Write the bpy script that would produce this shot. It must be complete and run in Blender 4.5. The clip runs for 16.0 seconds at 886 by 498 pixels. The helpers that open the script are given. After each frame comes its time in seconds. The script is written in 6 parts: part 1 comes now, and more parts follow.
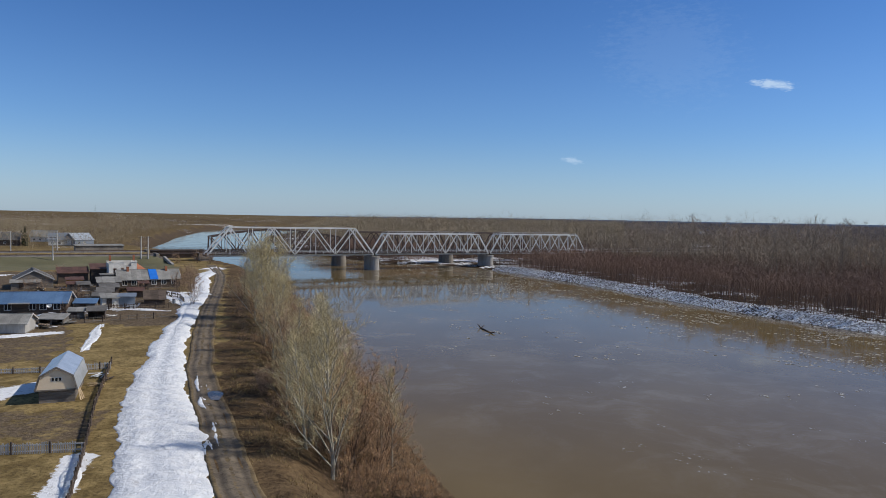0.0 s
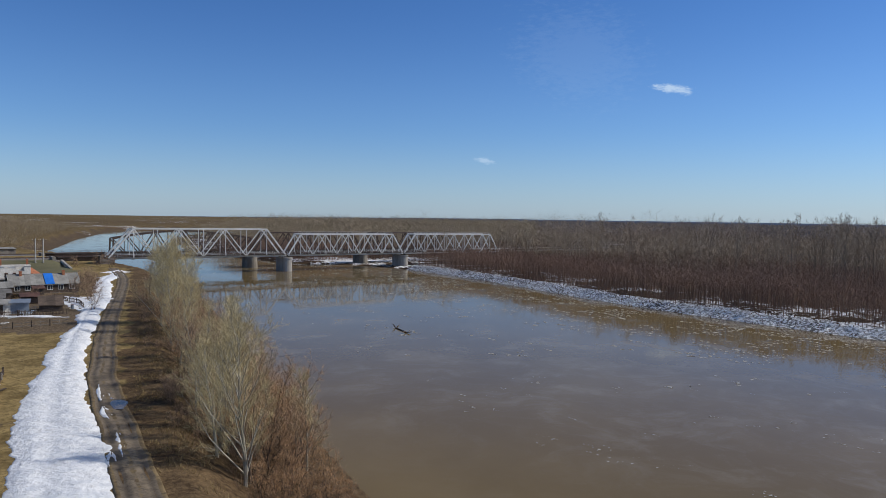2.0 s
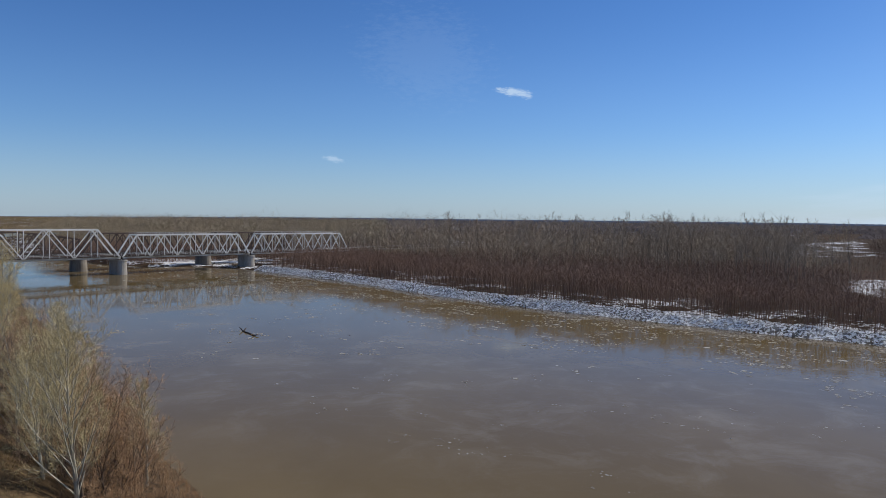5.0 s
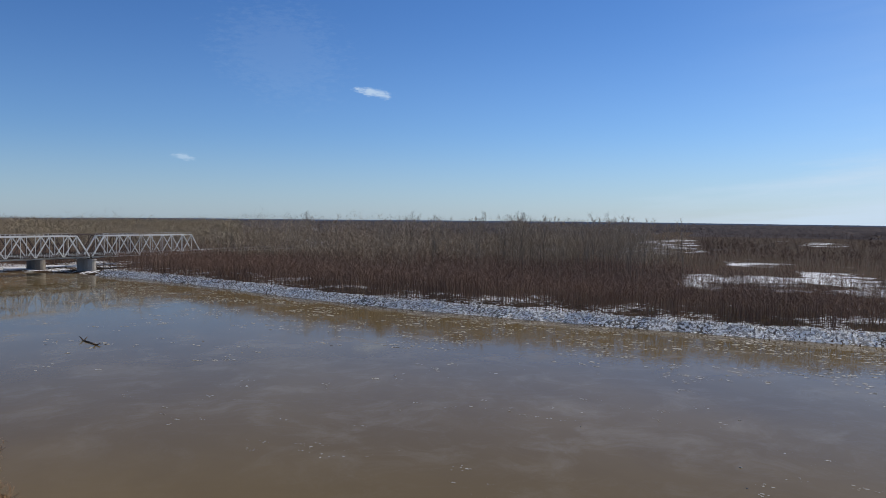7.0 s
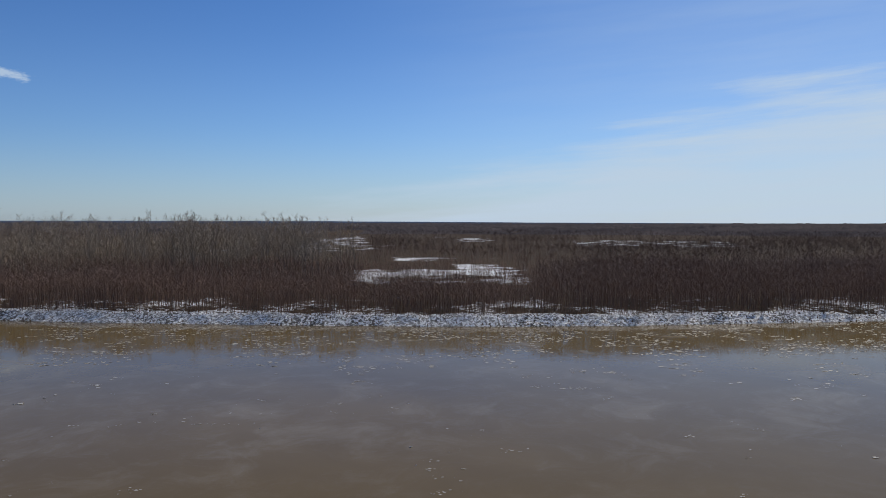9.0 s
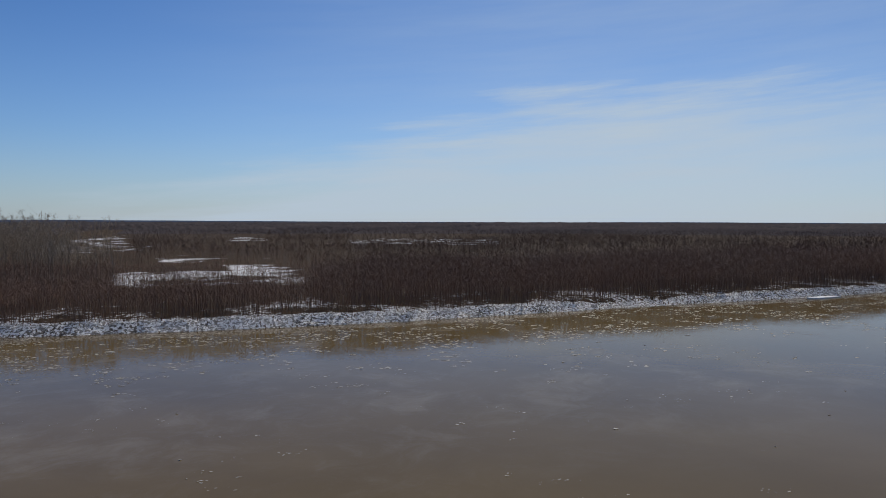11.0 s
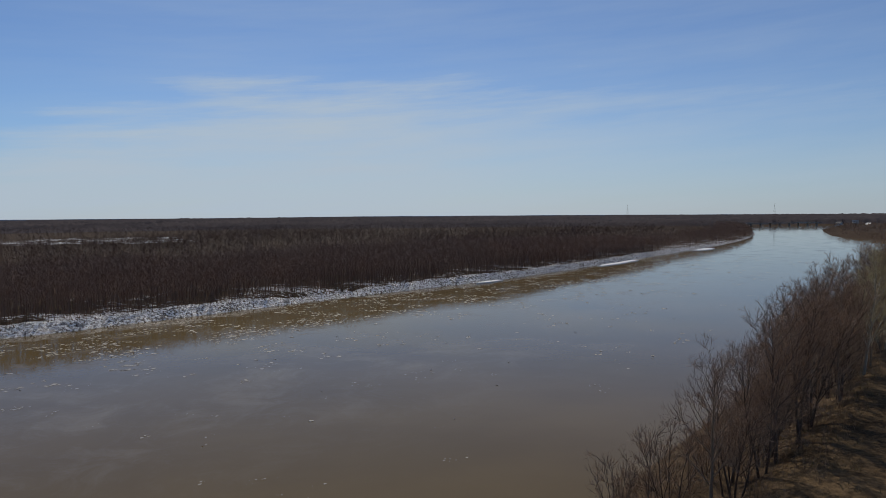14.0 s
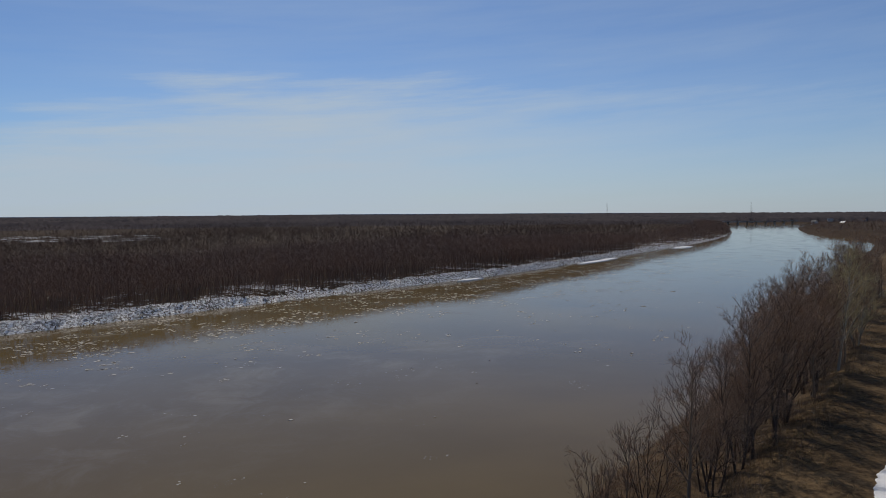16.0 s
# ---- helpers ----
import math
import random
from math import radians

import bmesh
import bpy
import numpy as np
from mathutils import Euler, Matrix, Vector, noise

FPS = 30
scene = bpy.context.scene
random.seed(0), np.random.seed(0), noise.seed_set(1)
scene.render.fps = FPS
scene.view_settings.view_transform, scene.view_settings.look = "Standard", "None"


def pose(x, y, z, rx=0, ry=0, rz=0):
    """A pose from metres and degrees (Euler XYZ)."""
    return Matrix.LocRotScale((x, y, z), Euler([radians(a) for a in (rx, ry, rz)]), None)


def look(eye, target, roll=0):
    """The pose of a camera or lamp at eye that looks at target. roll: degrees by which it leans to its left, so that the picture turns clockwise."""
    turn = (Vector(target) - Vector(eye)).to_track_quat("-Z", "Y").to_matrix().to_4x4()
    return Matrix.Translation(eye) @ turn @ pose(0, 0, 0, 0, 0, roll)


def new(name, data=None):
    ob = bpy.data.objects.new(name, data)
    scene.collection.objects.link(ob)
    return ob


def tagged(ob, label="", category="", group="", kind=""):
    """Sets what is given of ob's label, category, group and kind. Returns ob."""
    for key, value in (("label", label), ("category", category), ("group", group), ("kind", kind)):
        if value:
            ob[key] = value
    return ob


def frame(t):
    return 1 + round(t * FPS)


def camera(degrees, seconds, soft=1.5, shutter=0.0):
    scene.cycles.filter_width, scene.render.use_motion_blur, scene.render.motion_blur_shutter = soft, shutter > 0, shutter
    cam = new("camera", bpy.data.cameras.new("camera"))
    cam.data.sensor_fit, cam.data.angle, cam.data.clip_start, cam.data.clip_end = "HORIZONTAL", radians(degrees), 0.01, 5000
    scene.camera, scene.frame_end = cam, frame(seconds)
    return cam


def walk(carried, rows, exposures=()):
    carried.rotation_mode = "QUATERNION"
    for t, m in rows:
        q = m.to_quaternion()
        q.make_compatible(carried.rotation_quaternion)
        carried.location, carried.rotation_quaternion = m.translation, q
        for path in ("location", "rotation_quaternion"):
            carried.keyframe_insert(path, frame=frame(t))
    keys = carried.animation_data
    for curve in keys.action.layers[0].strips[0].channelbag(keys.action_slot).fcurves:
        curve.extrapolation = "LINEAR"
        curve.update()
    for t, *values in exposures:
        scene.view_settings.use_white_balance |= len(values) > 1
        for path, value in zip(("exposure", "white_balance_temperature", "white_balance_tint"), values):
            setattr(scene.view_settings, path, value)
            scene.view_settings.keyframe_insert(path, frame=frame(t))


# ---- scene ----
cam = camera(62.7, 16.0, soft=0.72)
EYE_Z = 22.4
TURNS = [
    (0.0, 0.00, -2.57, -1.18), (0.5, -1.28, -2.52, -1.12), (1.0, -3.13, -2.47, -1.05), (1.5, -4.49, -2.48, -1.00),
    (2.0, -6.75, -2.46, -0.94), (2.5, -10.06, -2.42, -0.84), (3.0, -14.48, -2.36, -0.74), (3.5, -17.17, -2.35, -0.67),
    (3.7, -17.64, -2.35, -0.67), (5.8, -19.86, -2.40, -0.80), (6.0, -20.63, -2.38, -0.79), (6.5, -24.07, -2.33, -0.70),
    (7.0, -29.54, -2.24, -0.59), (7.5, -34.71, -2.18, -0.46), (8.0, -41.34, -2.15, -0.28), (8.5, -48.16, -2.12, -0.13),
    (9.0, -54.78, -2.16, -0.11), (9.2, -57.31, -2.18, -0.11), (11.3, -75.63, -2.23, -0.09), (11.5, -78.33, -2.25, -0.05),
    (12.0, -86.67, -2.32, 0.15), (12.5, -93.95, -2.42, 0.35), (13.0, -95.42, -2.49, 0.42), (13.5, -96.05, -2.60, 0.46),
    (14.0, -96.39, -2.68, 0.50), (14.5, -96.75, -2.79, 0.55), (15.0, -97.16, -2.86, 0.56), (15.5, -97.57, -2.89, 0.52),
    (16.0, -97.92, -2.85, 0.43)]
EXPOSURES = [(0.0, 0.0, 6450, 10), (5.0, 0.0, 6500, 10), (7.0, -0.03, 6600, 10), (9.0, -0.22, 6700, 10.5), (12.0, -0.46, 6900, 11), (16.0, -0.53, 6900, 11)]
walk(cam, [(t, pose(0, 0, EYE_Z, 90 + p, r, y)) for t, y, p, r in TURNS], EXPOSURES)

# ---- light ----
SUN_AZ, SUN_EL = 86.0, 41.0      # clockwise from +y, and above the horizon


def heading(az, el=0.0):
    a, e = radians(az), radians(el)
    return Vector((math.sin(a) * math.cos(e), math.cos(a) * math.cos(e), math.sin(e)))


sun = new("sun", bpy.data.lights.new("sun", "SUN"))
sun.data.energy, sun.data.angle, sun.data.color = 3.6, radians(0.53), (1.0, 0.935, 0.83)
sun.matrix_world = look(heading(SUN_AZ, SUN_EL) * 300, (0, 0, 0))


class Nodes:
    """A small writer of node trees: every call makes one node and returns its first output."""

    def __init__(self, tree):
        self.t = tree

    def node(self, kind):
        return self.t.nodes.new(kind)

    def put(self, socket, value):
        if isinstance(value, bpy.types.NodeSocket):
            self.t.links.new(value, socket)
        elif value is not None:
            if socket.type == "RGBA" and len(value) == 3:
                value = (*value, 1)
            socket.default_value = value

    def math(self, op, a, b=None, c=None, clamp=False):
        n = self.node("ShaderNodeMath")
        n.operation, n.use_clamp = op, clamp
        for s, v in zip(n.inputs, (a, b, c)):
            self.put(s, v)
        return n.outputs[0]

    def vec(self, op, a, b=None):
        n = self.node("ShaderNodeVectorMath")
        n.operation = op
        self.put(n.inputs[0], a)
        self.put(n.inputs[1], b)
        return n.outputs["Value"] if op in ("DOT_PRODUCT", "LENGTH") else n.outputs[0]

    def mix(self, f, a, b, blend="MIX"):
        n = self.node("ShaderNodeMix")
        n.data_type, n.blend_type = "RGBA", blend
        self.put(n.inputs[0], f)
        self.put(n.inputs[6], a)
        self.put(n.inputs[7], b)
        return n.outputs[2]

    def step(self, x, lo, hi):
        n = self.node("ShaderNodeMapRange")
        n.interpolation_type = "SMOOTHSTEP"
        self.put(n.inputs[0], x)
        self.put(n.inputs[1], lo)
        self.put(n.inputs[2], hi)
        return n.outputs[0]

    def noise(self, at, scale, detail=4.0, rough=0.55, stretch=None):
        if stretch:
            at = self.vec("MULTIPLY", at, stretch)
        n = self.node("ShaderNodeTexNoise")
        self.put(n.inputs["Vector"], at)
        n.inputs["Scale"].default_value = scale
        n.inputs["Detail"].default_value = detail
        n.inputs["Roughness"].default_value = rough
        return n.outputs[0]


world = bpy.data.worlds.new("sky")
scene.world = world
world.use_nodes = True
world.node_tree.nodes.clear()
w = Nodes(world.node_tree)
sky = w.node("ShaderNodeTexSky")
sky.sky_type, sky.sun_disc = "NISHITA", False
sky.sun_elevation, sky.sun_rotation = radians(SUN_EL), radians(SUN_AZ)
sky.air_density, sky.dust_density, sky.ozone_density, sky.altitude = 1.0, 0.25, 2.0, 100
ray = w.node("ShaderNodeTexCoord").outputs["Generated"]
sep = w.node("ShaderNodeSeparateXYZ")
w.put(sep.inputs[0], ray)
azim = w.math("MULTIPLY", w.math("ARCTAN2", sep.outputs[0], sep.outputs[1]), 57.2958)
elev = w.math("MULTIPLY", w.math("ARCSINE", sep.outputs[2]), 57.2958)
grain = w.node("ShaderNodeCombineXYZ")
w.put(grain.inputs[0], w.math("MULTIPLY", azim, 0.06))
w.put(grain.inputs[1], w.math("ADD", w.math("MULTIPLY", elev, 0.55), w.math("MULTIPLY", azim, -0.035)))
veil_noise = w.noise(grain.outputs[0], 1.0, 6, 0.6)
# the sheet of cirrus on the sunny side: its upper edge climbs from the horizon, then runs level
edge = w.math("MINIMUM", w.math("MULTIPLY", w.math("SUBTRACT", azim, 45.0), 0.33), 11.5)
under = w.math("SUBTRACT", w.math("ADD", edge, w.math("MULTIPLY", w.math("SUBTRACT", veil_noise, 0.5), 9.0)), elev)
veil = w.math("MULTIPLY", w.step(under, -1.5, 5.0), w.math("MULTIPLY", w.math("MULTIPLY_ADD", veil_noise, 1.1, 0.26), w.math("MULTIPLY_ADD", w.step(azim, 84.0, 124.0), -0.58, 1.0)))
thin = w.math("MULTIPLY", w.math("MULTIPLY", w.step(azim, 42.0, 84.0), w.step(elev, 45.0, 15.0)), w.math("MULTIPLY_ADD", veil_noise, 0.36, 0.06))
haze = w.math("MULTIPLY", w.step(elev, 7.0, -1.0), 0.35)


def cloudlet(az, el, wide, high, strength, seed):
    """A small torn cloud at a heading."""
    at = w.node("ShaderNodeCombineXYZ")
    w.put(at.inputs[0], w.math("MULTIPLY", azim, 0.5))
    w.put(at.inputs[1], w.math("MULTIPLY", elev, 1.4))
    at.inputs[2].default_value = seed
    tear = w.math("SUBTRACT", w.noise(at.outputs[0], 2.6, 7, 0.7), 0.5)
    dx = w.math("DIVIDE", w.math("SUBTRACT", azim, az), wide)
    dy = w.math("DIVIDE", w.math("ADD", w.math("SUBTRACT", elev, el), w.math("MULTIPLY", w.math("SUBTRACT", azim, az), 0.13)), high)
    r = w.math("ADD", w.math("SQRT", w.math("ADD", w.math("MULTIPLY", dx, dx), w.math("MULTIPLY", dy, dy))), w.math("MULTIPLY", tear, 2.3))
    return w.math("MULTIPLY", w.step(r, 1.0, 0.25), strength)


puffs = w.math("MAXIMUM", cloudlet(24.1, 9.75, 1.6, 0.42, 0.72, 3.0), cloudlet(9.98, 4.5, 0.95, 0.30, 0.45, 8.0))
wisp = cloudlet(17.0, 12.5, 6.0, 4.5, 0.05, 21.0)
cover = w.math("MAXIMUM", w.math("MAXIMUM", w.math("MAXIMUM", veil, thin), puffs), wisp, clamp=True)
SKY_STRENGTH = 0.092
clear = w.node("ShaderNodeBackground")
low_sky = w.mix(w.step(elev, -1.0, 8.0), (0.66, 0.83, 1.17), (0.52, 0.77, 1.16))
mid_sky = w.mix(w.step(elev, 6.0, 18.0), low_sky, (0.38, 0.66, 1.08))
blue = w.mix(1.0, sky.outputs[0], w.mix(w.step(elev, 18.0, 50.0), mid_sky, (0.80, 0.84, 0.86)), "MULTIPLY")
w.put(clear.inputs[0], w.mix(cover, w.mix(haze, blue, (3.7, 5.45, 7.9)), (6.3, 7.9, 9.7)))
clear.inputs[1].default_value = SKY_STRENGTH
w.t.links.new(clear.outputs[0], w.node("ShaderNodeOutputWorld").inputs[0])

# ---- materials ----


def material(name, rough=0.8, metal=0.0):
    m = bpy.data.materials.new(name)
    m.use_nodes = True
    t = Nodes(m.node_tree)
    shader = m.node_tree.nodes["Principled BSDF"]
    shader.inputs["Roughness"].default_value = rough
    shader.inputs["Metallic"].default_value = metal
    shader.inputs["Specular IOR Level"].default_value = 0.3
    return m, t, shader


def place(t):
    return t.node("ShaderNodeNewGeometry").outputs["Position"]


def bump(t, shader, height, strength, distance):
    n = t.node("ShaderNodeBump")
    n.inputs["Strength"].default_value = strength
    n.inputs["Distance"].default_value = distance
    t.put(n.inputs["Height"], height)
    t.put(shader.inputs["Normal"], n.outputs[0])


def surface(name, dark, light, scale, rough=0.8, metal=0.0, fine=None, relief=0.3, depth=0.02, stretch=None, per_piece=0.0, local=False, gloss=0.3):
    """A worn surface: two colours mixed by a coarse and a fine noise, with relief."""
    m, t, s = material(name, rough, metal)
    s.inputs["Specular IOR Level"].default_value = gloss
    at = t.node("ShaderNodeTexCoord").outputs["Object"] if local else place(t)
    a = t.noise(at, scale, 5, 0.6, stretch)
    b = t.noise(at, fine or scale * 9, 4, 0.65, stretch)
    f = t.math("ADD", t.math("MULTIPLY", t.math("SUBTRACT", a, 0.5), 1.8), t.math("MULTIPLY_ADD", t.math("SUBTRACT", b, 0.5), 1.2, 0.5), clamp=True)
    col = t.mix(f, dark, light)
    if per_piece:
        r = t.math("MULTIPLY_ADD", t.node("ShaderNodeObjectInfo").outputs["Random"], 2 * per_piece, 1 - per_piece)
        col = t.vec("SCALE", col)
        col.node.inputs["Scale"].default_value = 1.0
        t.put(col.node.inputs["Scale"], r)
    t.put(s.inputs["Base Color"], col)
    bump(t, s, b, relief, depth)
    return m


def leaf_mass(name, dark, light, other, patch, by_tree=True):
    """Bare twigs: every tree its own tone, every stem a little of its own, drifting between kinds of wood over the land."""
    m, t, s = material(name, 0.95)
    s.inputs["Specular IOR Level"].default_value = 0.06
    r = t.node("ShaderNodeNewGeometry").outputs["Random Per Island"]
    if by_tree:
        own = t.node("ShaderNodeAttribute")
        own.attribute_name = "tone"
        r = t.math("MULTIPLY_ADD", r, 0.45, t.math("MULTIPLY", own.outputs["Fac"], 0.55))
    c = t.mix(r, dark, light)
    n = t.step(t.noise(place(t), patch, 3, 0.6), 0.40, 0.62)
    t.put(s.inputs["Base Color"], t.mix(n, c, t.mix(r, other, light)))
    return m


M = {}
M["steel_white"] = surface("steel_white", (0.46, 0.46, 0.455), (0.74, 0.74, 0.73), 0.25, 0.5, 0.0, relief=0.1)
M["steel_dark"] = surface("steel_dark", (0.05, 0.038, 0.035), (0.11, 0.075, 0.06), 0.4, 0.7)
M["deck"] = surface("deck_timber", (0.05, 0.045, 0.04), (0.12, 0.10, 0.09), 0.6, 0.85)
M["rail"] = surface("rail_steel", (0.10, 0.06, 0.045), (0.22, 0.15, 0.12), 1.0, 0.5, 0.6)
M["concrete"] = surface("pier_concrete", (0.24, 0.22, 0.20), (0.46, 0.44, 0.41), 0.35, 0.85, stretch=(1, 1, 0.35))
M["concrete_old"] = surface("old_concrete", (0.12, 0.10, 0.085), (0.30, 0.27, 0.23), 0.4, 0.9, stretch=(1, 1, 0.3))
M["pipe"] = surface("grey_pole", (0.30, 0.29, 0.28), (0.52, 0.51, 0.49), 0.8, 0.8)
M["ballast"] = surface("ballast", (0.09, 0.08, 0.075), (0.22, 0.20, 0.18), 0.5, 0.95, relief=0.8, depth=0.05)
M["planks_grey"] = surface("grey_planks", (0.10, 0.085, 0.07), (0.26, 0.23, 0.20), 0.7, 0.85, stretch=(1, 1, 5), per_piece=0.25)
M["planks_silver"] = surface("silvered_planks", (0.30, 0.285, 0.27), (0.56, 0.54, 0.52), 0.9, 0.85, stretch=(1, 1, 5))
M["planks_dark"] = surface("dark_planks", (0.048, 0.036, 0.030), (0.15, 0.112, 0.086), 0.7, 0.85, stretch=(1, 1, 5), per_piece=0.25)
M["planks_orange"] = surface("orange_boards", (0.30, 0.13, 0.03), (0.50, 0.25, 0.07), 0.9, 0.7)
M["planks_cream"] = surface("fresh_boards", (0.74, 0.58, 0.40), (0.86, 0.72, 0.54), 0.9, 0.7, per_piece=0.08)
M["logs"] = surface("weathered_logs", (0.12, 0.10, 0.085), (0.27, 0.235, 0.20), 0.9, 0.85, stretch=(0.5, 0.5, 4), per_piece=0.2)
M["slate"] = surface("asbestos_slate", (0.15, 0.145, 0.135), (0.32, 0.31, 0.29), 0.6, 0.85, per_piece=0.14)
M["slate_dark"] = surface("dark_slate", (0.07, 0.065, 0.06), (0.19, 0.18, 0.17), 0.6, 0.85, per_piece=0.14)
M["rust"] = surface("rusty_roof", (0.055, 0.03, 0.025), (0.15, 0.08, 0.06), 0.5, 0.75, per_piece=0.14)
M["blue_roof"] = surface("faded_blue_sheet", (0.07, 0.13, 0.24), (0.13, 0.22, 0.36), 0.35, 0.45, relief=0.15, per_piece=0.09)
M["blue_bright"] = surface("blue_tarpaulin", (0.01, 0.12, 0.50), (0.03, 0.20, 0.68), 0.9, 0.5)
M["zinc"] = surface("zinc_sheet", (0.52, 0.56, 0.58), (0.80, 0.82, 0.84), 0.9, 0.30, 0.6, relief=0.1)
M["metal_grey"] = surface("grey_sheet", (0.16, 0.19, 0.23), (0.28, 0.31, 0.35), 0.5, 0.5, 0.3, relief=0.1)
M["whitewash"] = surface("whitewash", (0.46, 0.43, 0.38), (0.80, 0.77, 0.71), 0.5, 0.9)
M["brick"] = surface("red_brick", (0.24, 0.085, 0.045), (0.42, 0.17, 0.09), 0.8, 0.9)
M["white_paint"] = surface("white_paint", (0.62, 0.62, 0.60), (0.82, 0.81, 0.79), 1.5, 0.6)
M["dark_hole"] = surface("dark_interior", (0.012, 0.011, 0.010), (0.03, 0.028, 0.025), 1.0, 0.9)
M["wood_pale"] = surface("cut_wood", (0.30, 0.21, 0.12), (0.55, 0.42, 0.26), 2.0, 0.8)
M["tarp"] = surface("white_plastic", (0.55, 0.57, 0.60), (0.80, 0.81, 0.82), 0.8, 0.5)
m, t, s = material("window_glass", 0.06)
s.inputs["Base Color"].default_value = (0.02, 0.025, 0.03, 1)
s.inputs["Specular IOR Level"].default_value = 0.6
M["glass"] = m

# snow: granular, crusted, with grit on it
m, t, s = material("old_snow", 0.6)
at = place(t)
grit = t.step(t.noise(at, 0.55, 6, 0.7), 0.56, 0.75)
fine = t.noise(at, 3.2, 5, 0.7)
lumps = t.noise(at, 0.9, 5, 0.6, (1, 1, 2))
c = t.mix(t.math("MULTIPLY", grit, 0.6), (0.80, 0.81, 0.83), (0.44, 0.42, 0.40))
c = t.mix(t.math("MULTIPLY", t.step(lumps, 0.46, 0.62), 0.42), c, (0.52, 0.55, 0.61))
c = t.mix(t.math("MULTIPLY", t.step(fine, 0.56, 0.76), 0.42), c, (0.36, 0.33, 0.30))
t.put(s.inputs["Base Color"], c)
bump(t, s, t.math("ADD", lumps, t.math("MULTIPLY", fine, 0.45)), 0.8, 0.32)
M["snow"] = m

# the bank's snow: strewn with brush and broken ice
m, t, s = material("bank_snow", 0.7)
at = place(t)
speck = t.step(t.noise(at, 1.5, 4, 0.7, (1, 1, 0.6)), 0.465, 0.535)
patchy = t.step(t.noise(at, 0.10, 4, 0.6), 0.42, 0.62)
c = t.mix(t.math("MULTIPLY", speck, t.math("MULTIPLY_ADD", patchy, 0.3, 0.68)), (0.80, 0.81, 0.83), (0.045, 0.036, 0.030))
t.put(s.inputs["Base Color"], c)
bump(t, s, t.noise(at, 0.9, 6, 0.7), 1.0, 0.5)
M["bank_snow"] = m

# the land: masks on the sheet say where snow, mud, meadow and track lie
m, t, s = material("spring_ground", 0.95)
s.inputs["Specular IOR Level"].default_value = 0.06
at = place(t)


def mask(t, name):
    n = t.node("ShaderNodeAttribute")
    n.attribute_name = name
    return n.outputs["Fac"]


big, mid, tiny = t.noise(at, 0.045, 5, 0.6), t.noise(at, 0.35, 5, 0.65), t.noise(at, 2.4, 5, 0.7)
straw = t.mix(t.step(mid, 0.35, 0.65), (0.150, 0.106, 0.045), (0.33, 0.242, 0.108))
straw = t.mix(t.step(tiny, 0.45, 0.72), straw, (0.092, 0.066, 0.031))
soil = t.mix(t.step(tiny, 0.35, 0.7), (0.084, 0.063, 0.044), (0.195, 0.147, 0.098))
ragged = t.math("MULTIPLY", t.math("SUBTRACT", t.noise(at, 0.8, 6, 0.7), 0.5), 1.1)
coarse = t.math("MULTIPLY", t.math("SUBTRACT", t.noise(at, 0.06, 5, 0.65), 0.5), 1.6)
base = t.mix(t.step(t.math("ADD", mask(t, "mud"), ragged), 0.4, 0.65), straw, soil)
meadow = t.mix(t.step(big, 0.35, 0.65), (0.118, 0.112, 0.068), (0.172, 0.160, 0.098))
base = t.mix(t.step(t.math("ADD", mask(t, "meadow"), t.math("MULTIPLY", ragged, 0.4)), 0.4, 0.6), base, meadow)
litter = t.mix(t.step(t.math("MULTIPLY_ADD", mid, 0.5, t.math("MULTIPLY", tiny, 0.5)), 0.40, 0.62), (0.032, 0.021, 0.0142), (0.088, 0.058, 0.037))
leaves = t.mix(t.step(t.math("MULTIPLY_ADD", mid, 0.45, t.math("MULTIPLY", tiny, 0.55)), 0.36, 0.64), (0.048, 0.031, 0.018), (0.165, 0.112, 0.062))
base = t.mix(t.step(t.math("ADD", mask(t, "slope"), t.math("MULTIPLY", ragged, 0.8)), 0.35, 0.62), base, leaves)
base = t.mix(mask(t, "wood"), base, litter)
white = t.math("ADD", mask(t, "snow"), t.math("ADD", t.math("MULTIPLY", ragged, 1.3), coarse))
white = t.step(white, 0.46, 0.56)
base = t.mix(white, base, t.mix(t.step(tiny, 0.5, 0.8), (0.76, 0.77, 0.80), (0.45, 0.42, 0.39)))
t.put(s.inputs["Base Color"], base)
bump(t, s, t.math("ADD", mid, t.math("MULTIPLY", tiny, 0.6)), 0.8, 0.25)
M["ground"] = m

# the river: silt-brown, smooth, with faint drifting slicks of slush
m, t, s = material("river_water", 0.05)
at = place(t)
flow = t.noise(at, 0.035, 5, 0.6, (1.0, 0.7, 1))
c = t.mix(t.step(flow, 0.35, 0.7), (0.138, 0.097, 0.038), (0.168, 0.120, 0.050))
warp = t.node("ShaderNodeTexNoise")
t.put(warp.inputs["Vector"], at)
warp.inputs["Scale"].default_value, warp.inputs["Detail"].default_value = 0.07, 3.0
swirl = t.vec("ADD", at, t.vec("MULTIPLY", t.vec("SUBTRACT", warp.outputs["Color"], (0.5, 0.5, 0.5)), (15.0, 15.0, 0.0)))
film = t.noise(swirl, 0.10, 8, 0.70)
vein = t.step(t.math("ABSOLUTE", t.math("SUBTRACT", t.noise(swirl, 0.11, 5, 0.6), 0.5)), 0.055, 0.0)
speckle = t.step(t.noise(at, 1.6, 4, 0.7), 0.48, 0.66)
slush = t.math("ADD", t.math("MULTIPLY", t.step(film, 0.46, 0.70), 0.15), t.math("MULTIPLY", t.math("MULTIPLY", vein, t.math("MULTIPLY_ADD", speckle, 0.7, 0.3)), 0.05))
